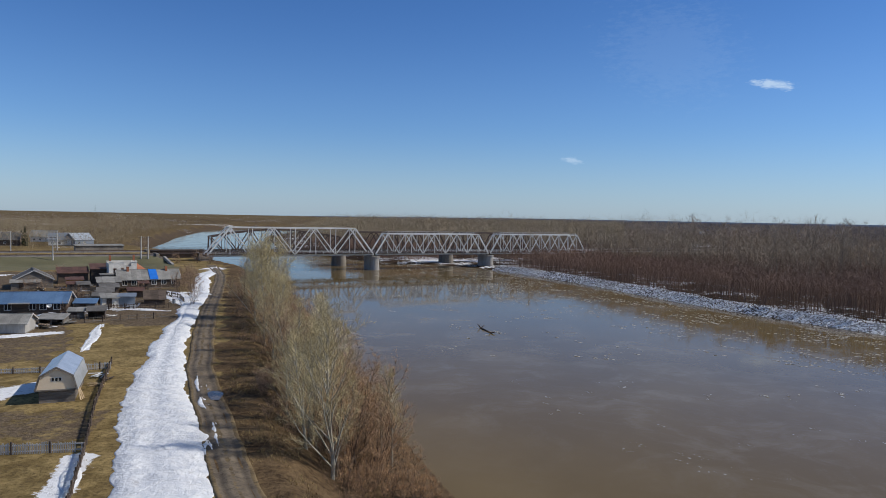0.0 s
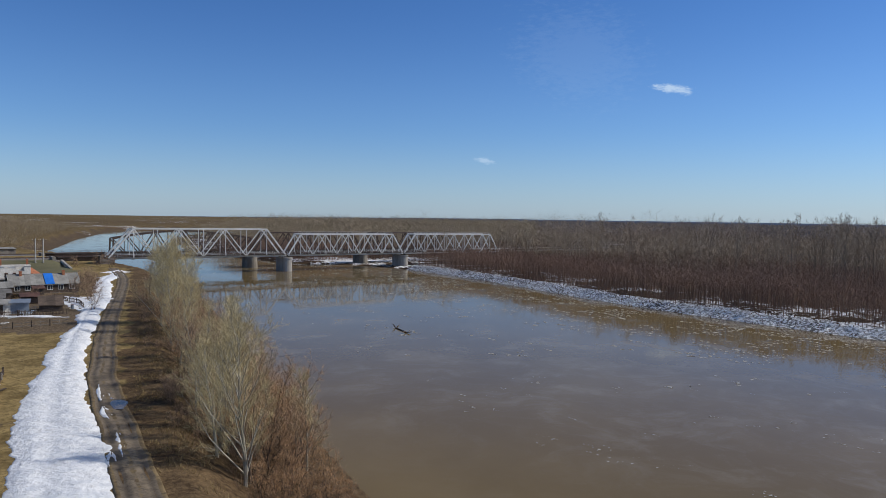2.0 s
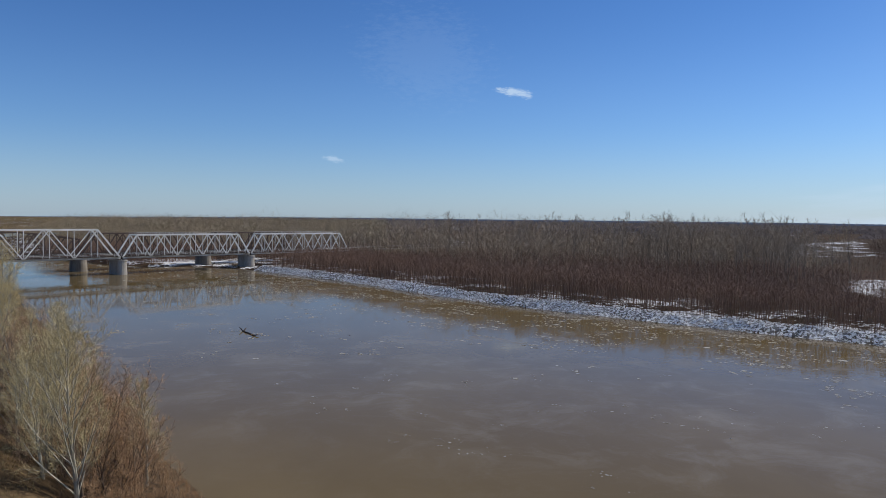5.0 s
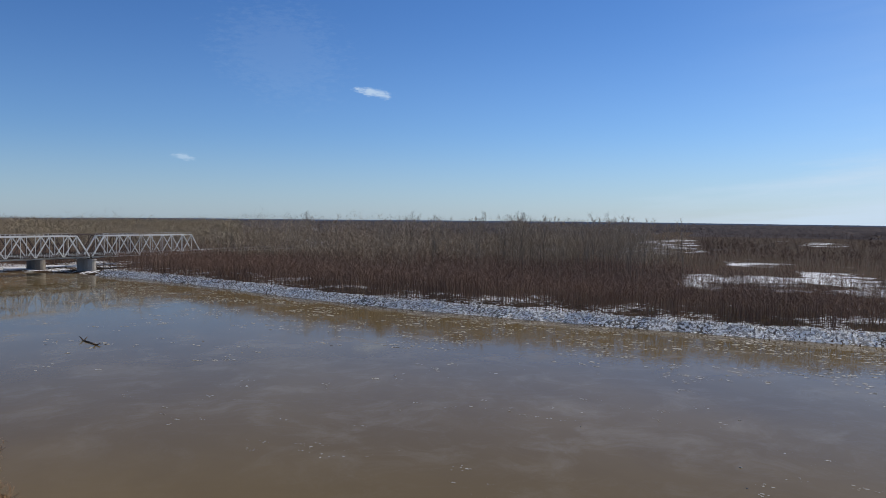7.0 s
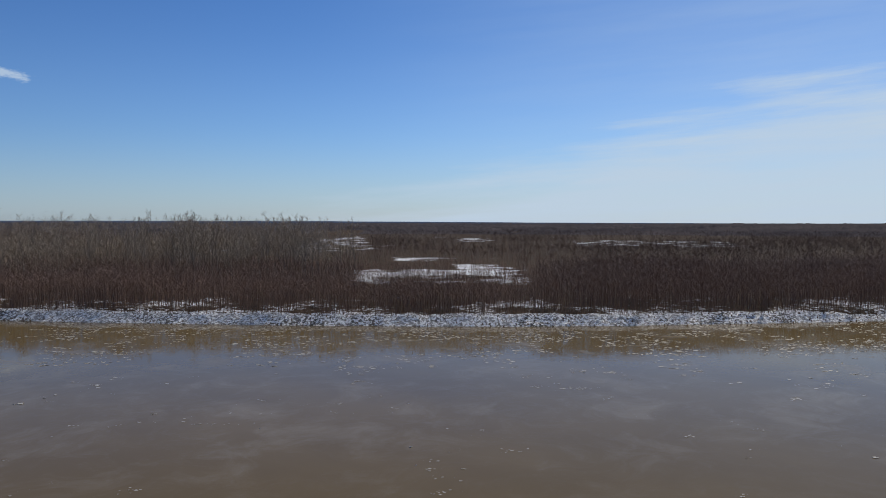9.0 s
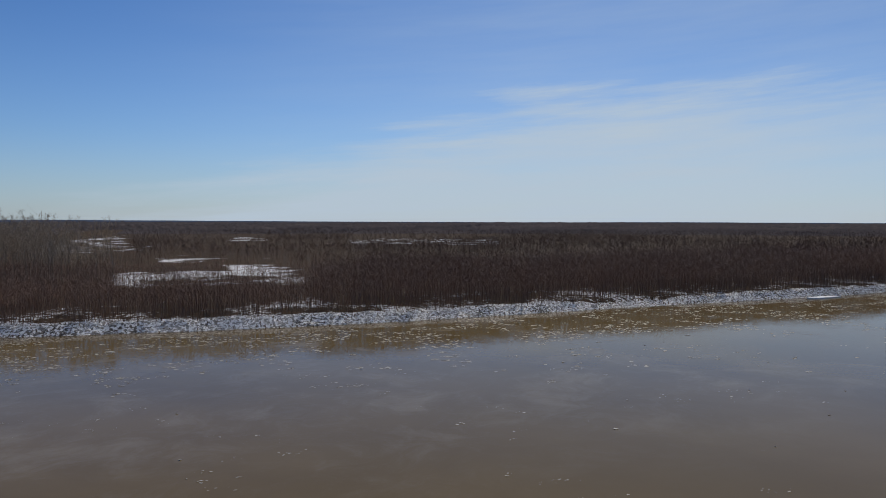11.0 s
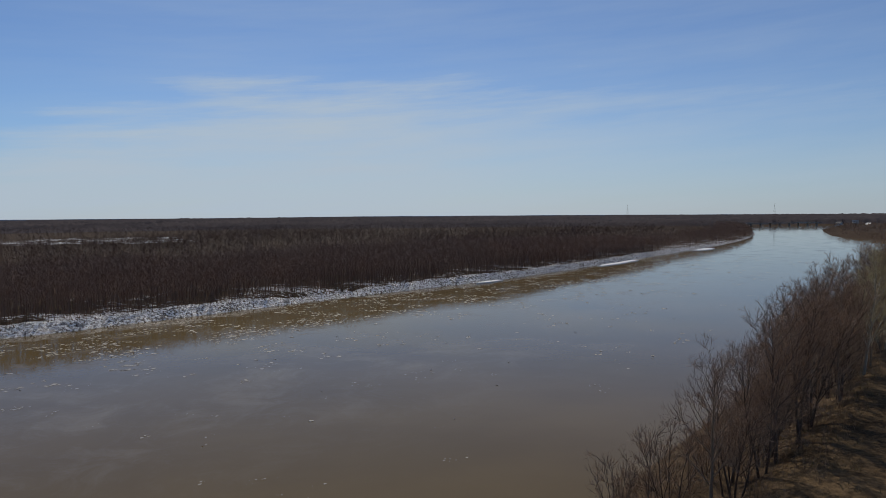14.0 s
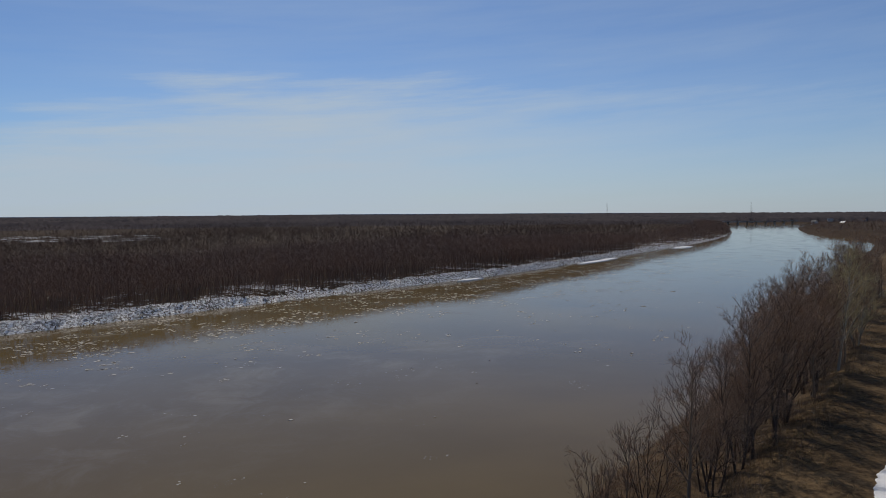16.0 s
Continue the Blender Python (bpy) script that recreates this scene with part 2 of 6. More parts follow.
across = t.node("ShaderNodeSeparateXYZ")
t.put(across.inputs[0], at)
out = t.math("ADD", t.math("MULTIPLY", across.outputs[0], 0.72), t.math("MULTIPLY_ADD", across.outputs[1], 0.70, -42.0))
slush = t.math("MULTIPLY", slush, t.step(out, -6.0, 40.0))
t.put(s.inputs["Base Color"], t.mix(slush, c, (0.45, 0.43, 0.40)))
t.put(s.inputs["Roughness"], t.math("MULTIPLY_ADD", slush, 0.9, 0.035))
s.inputs["IOR"].default_value = 1.33
s.inputs["Specular IOR Level"].default_value = 0.135
bump(t, s, t.math("ADD", t.noise(at, 0.5, 3, 0.5), t.math("MULTIPLY", t.noise(at, 2.5, 3, 0.6), 0.25)), 0.035, 0.12)
M["water"] = m
# the dyke's dirt track
m, t, s = material("dirt_track", 0.9)
at = place(t)
a, b = t.noise(at, 0.5, 5, 0.65), t.noise(at, 3.0, 5, 0.7)
c = t.mix(t.step(a, 0.35, 0.65), (0.110, 0.086, 0.060), (0.23, 0.182, 0.128))
c = t.mix(t.step(b, 0.5, 0.75), c, (0.060, 0.047, 0.036))
c = t.mix(t.math("MULTIPLY", mask(t, "rut"), 0.8), c, (0.050, 0.040, 0.032))
c = t.mix(t.step(t.math("ADD", mask(t, "verge"), t.math("MULTIPLY", t.math("SUBTRACT", a, 0.5), 1.6)), 0.45, 0.6), c, t.mix(t.step(t.noise(at, 2.4, 5, 0.7), 0.45, 0.72), t.mix(t.step(t.noise(at, 0.35, 5, 0.65), 0.35, 0.65), (0.105, 0.074, 0.038), (0.215, 0.155, 0.080)), (0.06, 0.043, 0.026)))
t.put(s.inputs["Base Color"], c)
bump(t, s, t.math("ADD", a, t.math("MULTIPLY", b, 0.6)), 0.8, 0.12)
M["track"] = m
M["puddle"] = surface("puddle_water", (0.10, 0.082, 0.065), (0.14, 0.115, 0.09), 0.5, 0.22, relief=0.02)
M["ice"] = surface("slush_ice", (0.30, 0.285, 0.25), (0.58, 0.56, 0.52), 1.4, 0.7, per_piece=0.15)
M["thicket"] = leaf_mass("willow_thicket", (0.180, 0.112, 0.083), (0.285, 0.188, 0.142), (0.185, 0.128, 0.098), 0.012)
M["poplars"] = leaf_mass("bare_poplars", (0.275, 0.218, 0.155), (0.43, 0.352, 0.262), (0.265, 0.188, 0.138), 0.006)
M["poplar_crown"] = leaf_mass("poplar_crowns", (0.32, 0.25, 0.178), (0.50, 0.41, 0.305), (0.32, 0.235, 0.168), 0.02, False)
M["willow_wood"] = leaf_mass("willow_wood", (0.092, 0.056, 0.046), (0.150, 0.098, 0.080), (0.100, 0.062, 0.052), 0.008)
# darker copy of the far woods, backlight and crown shade put into its colour
M["backlit_wood"] = leaf_mass("downstream_backlit_wood", (0.076, 0.050, 0.045), (0.128, 0.087, 0.075), (0.083, 0.055, 0.050), 0.004)
# far woods: a bluish distance haze is put into the base colour
M["far_hazed_wood"] = surface("hazed_dark_woods", (0.046, 0.044, 0.052), (0.105, 0.092, 0.094), 0.006, 0.95, fine=0.03, relief=0.0, gloss=0.0)
# western copy, made paler: the haze there is painted into its colour
M["west_hazed_wood"] = surface("hazed_pale_woods", (0.075, 0.062, 0.052), (0.150, 0.125, 0.102), 0.006, 0.95, fine=0.03, relief=0.0, gloss=0.0)
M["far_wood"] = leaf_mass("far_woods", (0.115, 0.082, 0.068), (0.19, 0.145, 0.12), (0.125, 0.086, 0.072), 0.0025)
M["willow_haze"] = leaf_mass("far_willows", (0.285, 0.232, 0.150), (0.395, 0.328, 0.220), (0.245, 0.178, 0.124), 0.012)
M["bark_pale"] = surface("pale_poplar_bark", (0.22, 0.20, 0.155), (0.46, 0.43, 0.355), 0.8, 0.85, stretch=(1, 1, 0.3), local=True)
M["bark_dark"] = surface("dark_willow_bark", (0.068, 0.046, 0.033), (0.175, 0.124, 0.090), 0.8, 0.9, stretch=(1, 1, 0.3), local=True)
M["bark_grey"] = surface("pale_grey_bark", (0.17, 0.120, 0.080), (0.34, 0.250, 0.170), 0.8, 0.85, stretch=(1, 1, 0.3), local=True)
M["poplar_bark"] = surface("grey_poplar_bark", (0.20, 0.165, 0.13), (0.38, 0.32, 0.26), 0.5, 0.9, stretch=(1, 1, 0.3), local=True)
M["twig_straw"] = leaf_mass("straw_twigs", (0.40, 0.32, 0.165), (0.62, 0.52, 0.30), (0.42, 0.32, 0.17), 0.08, False)
M["twig_orange"] = leaf_mass("rusty_twigs", (0.42, 0.245, 0.125), (0.62, 0.41, 0.235), (0.43, 0.285, 0.17), 0.08, False)
M["twig_dark"] = leaf_mass("brown_twigs", (0.26, 0.168, 0.112), (0.44, 0.305, 0.208), (0.28, 0.186, 0.128), 0.08, False)
M["needles"] = leaf_mass("dark_needles", (0.018, 0.028, 0.016), (0.045, 0.060, 0.032), (0.022, 0.032, 0.018), 0.08, False)
# the blue of these hills is distance haze painted as base colour
M["hills"] = surface("far_hazed_hills", (0.060, 0.088, 0.145), (0.080, 0.108, 0.165), 0.004, 0.95, relief=0.0, gloss=0.0)
M["dry_grass"] = leaf_mass("dry_grass", (0.16, 0.115, 0.055), (0.33, 0.25, 0.125), (0.13, 0.09, 0.045), 0.15, False)

# ---- building blocks ----


class Geo:
    """Gathers corners and faces of one mesh."""

    def __init__(self):
        self.v, self.f, self.k = [], [], []

    def face(self, pts, k=0):
        n = len(self.v)
        self.v.extend([tuple(p) for p in pts])
        self.f.append(tuple(range(n, n + len(pts))))
        self.k.append(k)

    def prism(self, low, high, k=0):
        """A closed body between two rings of equal length."""
        n, m = len(self.v), len(low)
        self.v.extend([tuple(p) for p in low] + [tuple(p) for p in high])
        self.f.append(tuple(range(n + m - 1, n - 1, -1)))
        self.f.append(tuple(range(n + m, n + 2 * m)))
        for i in range(m):
            j = (i + 1) % m
            self.f.append((n + i, n + j, n + m + j, n + m + i))
        self.k.extend([k] * (m + 2))

    def box(self, x0, y0, z0, x1, y1, z1, k=0):
        self.prism([(x0, y0, z0), (x1, y0, z0), (x1, y1, z0), (x0, y1, z0)],
                   [(x0, y0, z1), (x1, y0, z1), (x1, y1, z1), (x0, y1, z1)], k)

    def beam(self, p, q, wide, high, k=0, up=(0, 0, 1)):
        p, q, up = Vector(p), Vector(q), Vector(up)
        d = (q - p).normalized()
        s = d.cross(up)
        s = (s if s.length > 1e-3 else d.cross(Vector((1, 0, 0)))).normalized()
        u = s.cross(d)
        a = [s * wide / 2 + u * high / 2, -s * wide / 2 + u * high / 2, -s * wide / 2 - u * high / 2, s * wide / 2 - u * high / 2]
        self.prism([p + o for o in a], [q + o for o in a], k)

    def tube(self, pts, radii, sides=6, k=0):
        n = len(self.v)
        pts = [Vector(p) for p in pts]
        for i, (p, r) in enumerate(zip(pts, radii)):
            d = (pts[min(i + 1, len(pts) - 1)] - pts[max(i - 1, 0)]).normalized()
            s = d.cross(Vector((0.31, 0.95, 0.05))).normalized()
            u = d.cross(s)
            for a in range(sides):
                c = 2 * math.pi * a / sides
                self.v.append(tuple(p + (s * math.cos(c) + u * math.sin(c)) * r))
        for i in range(len(pts) - 1):
            for a in range(sides):
                b = (a + 1) % sides
                self.f.append((n + i * sides + a, n + i * sides + b, n + (i + 1) * sides + b, n + (i + 1) * sides + a))
        self.k.extend([k] * ((len(pts) - 1) * sides + 1))
        self.f.append(tuple(n + (len(pts) - 1) * sides + a for a in range(sides)))

    def mesh(self, name, mats):
        me = bpy.data.meshes.new(name)
        me.from_pydata(self.v, [], self.f)
        for m in mats:
            me.materials.append(M[m])
        if len(mats) > 1:
            me.polygons.foreach_set("material_index", self.k)
        me.update()
        return me


def part(name, geo, mats, parent=None, label=""):
    """One mesh as a part of a thing."""
    mats = (mats,) if isinstance(mats, str) else mats
    ob = new(name, geo if isinstance(geo, bpy.types.Mesh) else geo.mesh(name, mats))
    ob.parent = parent
    return tagged(ob, label)


def thing(name, at, label, category, group="", kind=""):
    """An empty at a thing's base, to hold its parts."""
    ob = new(name)
    ob.empty_display_size = 0.3
    ob.matrix_basis = at
    return tagged(ob, label, category, group, kind)


def block(*args):
    g = Geo()
    g.box(*args)
    return g


def bar(p, q, wide, high):
    g = Geo()
    g.beam(p, q, wide, high)
    return g


# ---- the plan of the river ----
GROUND = 4.5      # height of the near bank above the water


def smooth(points, n=8):
    """A Catmull-Rom line through the points."""
    p = np.array(points, float)
    p = np.vstack([2 * p[0] - p[1], p, 2 * p[-1] - p[-2]])
    out = []
    for i in range(1, len(p) - 2):
        for u in np.linspace(0, 1, n, endpoint=False):
            a, b, c, d = p[i - 1:i + 3]
            out.append(0.5 * (2 * b + (c - a) * u + (2 * a - 5 * b + 4 * c - d) * u * u + (3 * b - a - 3 * c + d) * u ** 3))
    out.append(p[-2])
    return np.array(out)


NEAR = smooth([(900, 1900), (420, 1480), (60, 1240), (-190, 1100), (-288, 945), (-262, 790), (-230, 640), (-191, 500), (-163, 405), (-117, 342), (-57, 251), (-42, 203), (-27, 153), (-13, 105), (0, 60),
               (15, 25), (32, 3), (51, -16), (66, -30), (100, -61), (182, -128), (330, -258), (432, -345), (520, -392), (620, -428),
               (814, -548), (905, -620), (945, -720), (930, -880), (860, -1300)], 3)
FAR = smooth([(940, 1780), (460, 1370), (120, 1150), (-60, 1000), (-150, 860), (-168, 740), (-158, 640), (-128, 540), (-97, 439), (-57, 381), (-32, 345), (-5, 335), (21, 309), (48, 252),
              (66, 198), (88, 151), (126, 89), (158, 49), (196, 9), (256, -58), (336, -128), (372, -158), (514, -276), (680, -386),
              (846, -474), (960, -535), (1075, -600), (1125, -690), (1120, -860), (1060, -1300)], 3)


def line_distance(x, y, line):
    best = np.full(x.shape, 1e9)
    for (ax, ay), (bx, by) in zip(line[:-1], line[1:]):
        dx, dy = bx - ax, by - ay
        u = np.clip(((x - ax) * dx + (y - ay) * dy) / (dx * dx + dy * dy), 0, 1)
        best = np.minimum(best, (x - ax - u * dx) ** 2 + (y - ay - u * dy) ** 2)
    return np.sqrt(best)


def inside(x, y, ring):
    c = np.zeros(x.shape, bool)
    for (ax, ay), (bx, by) in zip(ring, np.roll(ring, -1, 0)):
        c ^= ((ay > y) != (by > y)) & (x < (bx - ax) * (y - ay) / (by - ay + 1e-12) + ax)
    return c


RING = np.vstack([NEAR, FAR[::-1]])


def shore(x, y):
    """Distance to the near and to the far waterline, and whether a place is in the river."""
    return line_distance(x, y, NEAR), line_distance(x, y, FAR), inside(x, y, RING)


def wave(x, y, size, seed=0.0):
    """Cheap smooth noise for arrays."""
    x, y = x / size + seed, y / size - seed * 1.7
    return (np.sin(x * 1.3 + 1.9 * np.sin(y * 0.7 + seed)) + np.sin(y * 1.7 + 1.3 * np.sin(x * 0.9 - seed)) +
            0.6 * np.sin(2.9 * x - 2.3 * y + seed) + 0.5 * np.sin(4.1 * y + 3.3 * x + 2 * seed)) / 3.1


def ramp(x, lo, hi):
    u = np.clip((x - lo) / (hi - lo), 0, 1)
    return u * u * (3 - 2 * u)


ALONG = Vector((0.869, 0.495, 0)).normalized()      # the railway's heading
APPROACH = 15.5                                     # length of the plate girders before the first truss
HEAD = Vector((-86.7, 265.7, 0))                    # the new bridge's first bearing
ACROSS = Vector((-ALONG.y, ALONG.x, 0))


def rail_frame(x, y):
    """Places along and across the railway."""
    return (x - HEAD.x) * ALONG.x + (y - HEAD.y) * ALONG.y, (x - HEAD.x) * ACROSS.x + (y - HEAD.y) * ACROSS.y


def height(x, y, at=None):
    dn, df, wet = at or shore(x, y)
    rough = 0.18 * wave(x, y, 4.0, 1.0) + 0.25 * wave(x, y, 17.0, 2.0)
    near = 0.9 * ramp(dn, -1, 5) + (GROUND - 0.9) * (0.25 * ramp(dn, 7.5, 13) + 0.75 * np.clip((dn - 7.5) / 6.2, 0, 1)) + rough * ramp(dn, 2, 8) * (1 - 0.8 * ramp(dn, 15, 17))
    lift = 1.75 * ramp(df, 2.0, 8.0) + (0.35 * wave(x, y, 30, 3.0) + rough) * ramp(df, 2, 9)
    # under the bridge the far shore is a low bar
    low = np.exp(-((x - 15) ** 2 + (y - 345) ** 2) / 55.0 ** 2)
    lift = lift * (1 - 0.55 * low)
    z = np.where(dn < df, near, lift)
    z = np.where(wet, -1.6 * ramp(np.minimum(dn, df), 0, 6), z)
    # railway embankment on both sides
    s, o = rail_frame(x, y)
    off = np.maximum(np.abs(o - 12) - 17, 0)
    bank = 6.45 - off * 0.36 - 1.3 * np.where(s < 80, np.maximum(s + APPROACH, 0), 0)
    on = (s < -3) | (s > 176)
    return np.where(on & ~wet, np.maximum(z, np.minimum(bank, 6.45)), z)


def fan():
    """Bearings and distances of the ground's sheet, finest where the walk looks."""
    az = np.concatenate([np.arange(-46, 140, 0.5), np.arange(140, 314, 3.0)])
    r = [7.0]
    while r[-1] < 4900:
        r.append(r[-1] * 1.018 + 0.1)
    return np.radians(az), np.array(r)


# things and ways on the near bank, as lines along its edge
ROAD = smooth([(-77, 242), (-61, 200), (-40, 124), (-27.5, 83), (-19.7, 63), (-12.8, 46), (-2, 21), (10, 0), (25, -20)], 6)
SNOW_ROAD = smooth([(-68.0, 212), (-63.5, 192), (-52.5, 158), (-46.6, 134), (-38.5, 105), (-33.3, 89), (-27.6, 72), (-23.0, 60.5), (-18.2, 46.2), (-11, 28), (1, 6), (18, -15), (37.5, -35), (57, -54.5), (88, -84)], 6)


# clearings and meadows of the flood plain: bearings from and to, distances from and to
CLEARINGS = ((48.0, 61.0, 244, 312), (55.5, 60.2, 310, 350), (50.5, 54.2, 378, 428), (43.0, 48.8, 520, 1120), (65.5, 77.0, 640, 830), (56.0, 58.6, 740, 930),
             (18.2, 20.6, 340, 400), (18.9, 20.9, 396, 700), (30.0, 39.0, 515, 590))


def open_land(x, y):
    """How open the flood plain is at a place: 1 inside its clearings and snowy meadows, ragged at their edges."""
    az, r = np.degrees(np.arctan2(x, y)), np.hypot(x, y)
    best = np.zeros(x.shape)
    for a0, a1, r0, r1 in CLEARINGS:
        wide, deep = (a1 - a0) / 2, (r1 - r0) / 2
        d = np.maximum(np.abs(az - a0 - wide) / wide, np.abs(r - r0 - deep) / deep) + 0.22 * wave(x, y, 9 + r / 60, 2.0) + 0.12 * wave(x, y, 3 + r / 200, 5.0)
        best = np.maximum(best, ramp(d, 1.12, 0.92))
    return best


def build_ground():
    az, r = fan()
    A, R = np.meshgrid(az, r, indexing="ij")
    x, y = R * np.sin(A), R * np.cos(A)
    x, y = x.ravel(), y.ravel()
    at = shore(x, y)
    z = height(x, y, at)
    na, nr = len(az), len(r)
    x, y, z = np.append(x, 0.0), np.append(y, 0.0), np.append(z, GROUND)
    i, j = np.meshgrid(np.arange(na), np.arange(nr - 1), indexing="ij")
    i, j = i.ravel(), j.ravel()
    k = (i + 1) % na
    quads = np.stack([i * nr + j, k * nr + j, k * nr + j + 1, i * nr + j + 1], 1)
    tris = [(na * nr, ((a + 1) % na) * nr, a * nr) for a in range(na)]
    me = bpy.data.meshes.new("ground")
    me.from_pydata(np.stack([x, y, z], 1).tolist(), [], [tuple(q) for q in quads.tolist()] + tris)
    me.materials.append(M["ground"])
    me.polygons.foreach_set("use_smooth", [True] * len(me.polygons))
    dn, df, wet = (np.append(v, e) for v, e in zip(at, (30.0, 200.0, False)))
    near = dn < df
    s, o = rail_frame(x, y)
    road = line_distance(x, y, ROAD)
    dist = np.hypot(x, y)
    wood = np.where(near, 0.0, 1.0) * ramp(dist, 60, 90)
    wood = np.maximum(wood, near * np.where(x > 0, 1.0, 0.55) * ramp(dist, 330, 420))
    mud = np.where(near, np.exp(-(road / 2.0) ** 2) * 0.9, 0.0)
    mud = np.maximum(mud, near * (0.70 + 0.3 * wave(x, y, 3.0, 8.0)) * ramp(dn, 14.5, 12))
    slope = near * (dist < 330) * np.maximum(ramp(dn + 1.6 * wave(x, y, 3.5, 3.0) + 0.8 * wave(x, y, 1.2, 6.0), 19.5, 16.5), ramp(x, 15, 30) * ramp(dn + 1.6 * wave(x, y, 5.0, 2.0), 27, 22))
    wood = np.maximum(wood, near * np.where(x > 15, 0.55, 0.35) * ramp(dn + 1.6 * wave(x, y, 5.0, 2.0), 12.0, 8.5))
    xe, ye = x + 1.3 * wave(x, y, 2.2, 3.0) + 0.8 * wave(x, y, 6.0, 1.0), y + 1.3 * wave(x, y, 2.5, 7.0)
    fields = ((ye > 83) & (ye < 118) & (xe < -44 - 0.42 * (ye - 83))) | ((ye > 55) & (ye < 64) & (xe < -28) & (xe > -60))
    mud = np.maximum(mud, fields * 0.60)
    yards = (ye > 112) & (xe < -40 - 0.40 * (ye - 118)) & (o < -40)
    mud = np.maximum(mud, yards * (0.74 + 0.2 * wave(x, y, 6, 4)))
    plot = inside(x, y, np.array([(-58.6, 126.5), (-47.1, 126.2), (-45.4, 120.5), (-54.0, 114.5)]))
    mud = np.maximum(mud, plot * 0.9)
    meadow = (s < -APPROACH + 1) * near * ramp(o, -38, -33) * ramp(-o, -2, 3)
    meadow = np.maximum(meadow, (~near) * (s > 190) * (np.abs(o + 26) < 26) * 0.9)
    # snow: what lies on the far bank, in the clearings, and left over in the yards
    snow = np.where(near, -0.6, -0.05 + 0.35 * wave(x, y, 45, 7.0) * ramp(dist, 150, 260))
    snow = np.where(~near & (df < 70), 0.09 + 0.30 * ramp(df, 50, 24) * ramp(dist, 1100, 500), snow)
    snow = np.where(~near, np.maximum(snow, open_land(x, y) * (np.where(dist > 330, 0.40, 0.58) + 0.28 * wave(x, y, 16, 6.0) + 0.22 * wave(x, y, 6, 2.0))), snow)
    for cx, cy, rad, add in ((30, 372, 20, 0.45), (75, 380, 24, 0.4), (-10, 365, 14, 0.45)):
        snow = np.where(~near, snow + add * np.exp(-((x - cx) ** 2 + (y - cy) ** 2) / rad ** 2), snow)
    for (ax, ay), (bx, by), wide in (((-45, 91), (-53, 113), 0.45), ((-24, 45), (-26, 52), 0.9), ((-62, 99), (-56, 104), 1.4), ((-43, 68), (-40, 73), 2.0),
                                      ((-66, 206), (-72, 232), 2.5), ((-118, 190), (-115, 191.5), 2)):
        d = line_distance(x, y, np.array([(ax, ay), (bx, by)]))
        snow = np.where(near, np.maximum(snow, 1.05 - 0.55 * d / wide), snow)
    snow = np.where(near & (dist > 330), np.where(x > 0, -0.3, 0.05) + 0.5 * wave(x, y, 60, 3.0), snow)
    snow = np.where(wet | (meadow > 0.3), -1, snow)
    for name, values in (("snow", snow), ("mud", mud), ("meadow", meadow), ("wood", wood), ("slope", slope)):
        me.attributes.new(name, "FLOAT", "POINT").data.foreach_set("value", values.astype(np.float32))
    me.update()
    return tagged(new("ground", me), "flat river plain with dry straw-coloured grass, mud and old snow", "ground", kind="structure")


ground = build_ground()

g = Geo()
g.face([(-4500, -4500, 0), (4500, -4500, 0), (4500, 4500, 0), (-4500, 4500, 0)])
tagged(part("water", g, "water"), "silt-brown river in flood with thin drifting slush", "river", kind="structure")


def frac(u, size, seed, octaves=5):
    """Ragged noise along a line."""
    return sum(np.array([noise.noise((v / size * 2 ** k, seed, k * 3.7)) for v in u]) * 0.52 ** k for k in range(octaves))


def follow(line, step):
    pts = np.array(line)
    at = np.concatenate([[0], np.cumsum(np.hypot(*np.diff(pts, axis=0).T))])
    n = int(at[-1] / step)
    u = np.linspace(0, at[-1], n)
    px, py = np.interp(u, at, pts[:, 0]), np.interp(u, at, pts[:, 1])
    tx, ty = np.gradient(px), np.gradient(py)
    ln = np.hypot(tx, ty)
    return u, px, py, ty / ln, -tx / ln


def grid_mesh(name, X, Y, Z, mat, masks=()):
    n, m = X.shape
    i, j = np.meshgrid(np.arange(n - 1), np.arange(m - 1), indexing="ij")
    a = (i * m + j).ravel()
    me = bpy.data.meshes.new(name)
    me.from_pydata(np.stack([X.ravel(), Y.ravel(), Z.ravel()], 1).tolist(), [], np.stack([a + m, a + m + 1, a + 1, a], 1).tolist())
    me.materials.append(M[mat])
    me.polygons.foreach_set("use_smooth", [True] * len(me.polygons))
    for key, values in masks:
        me.attributes.new(key, "FLOAT", "POINT").data.foreach_set("value", values.ravel().astype(np.float32))
    return new(name, me)


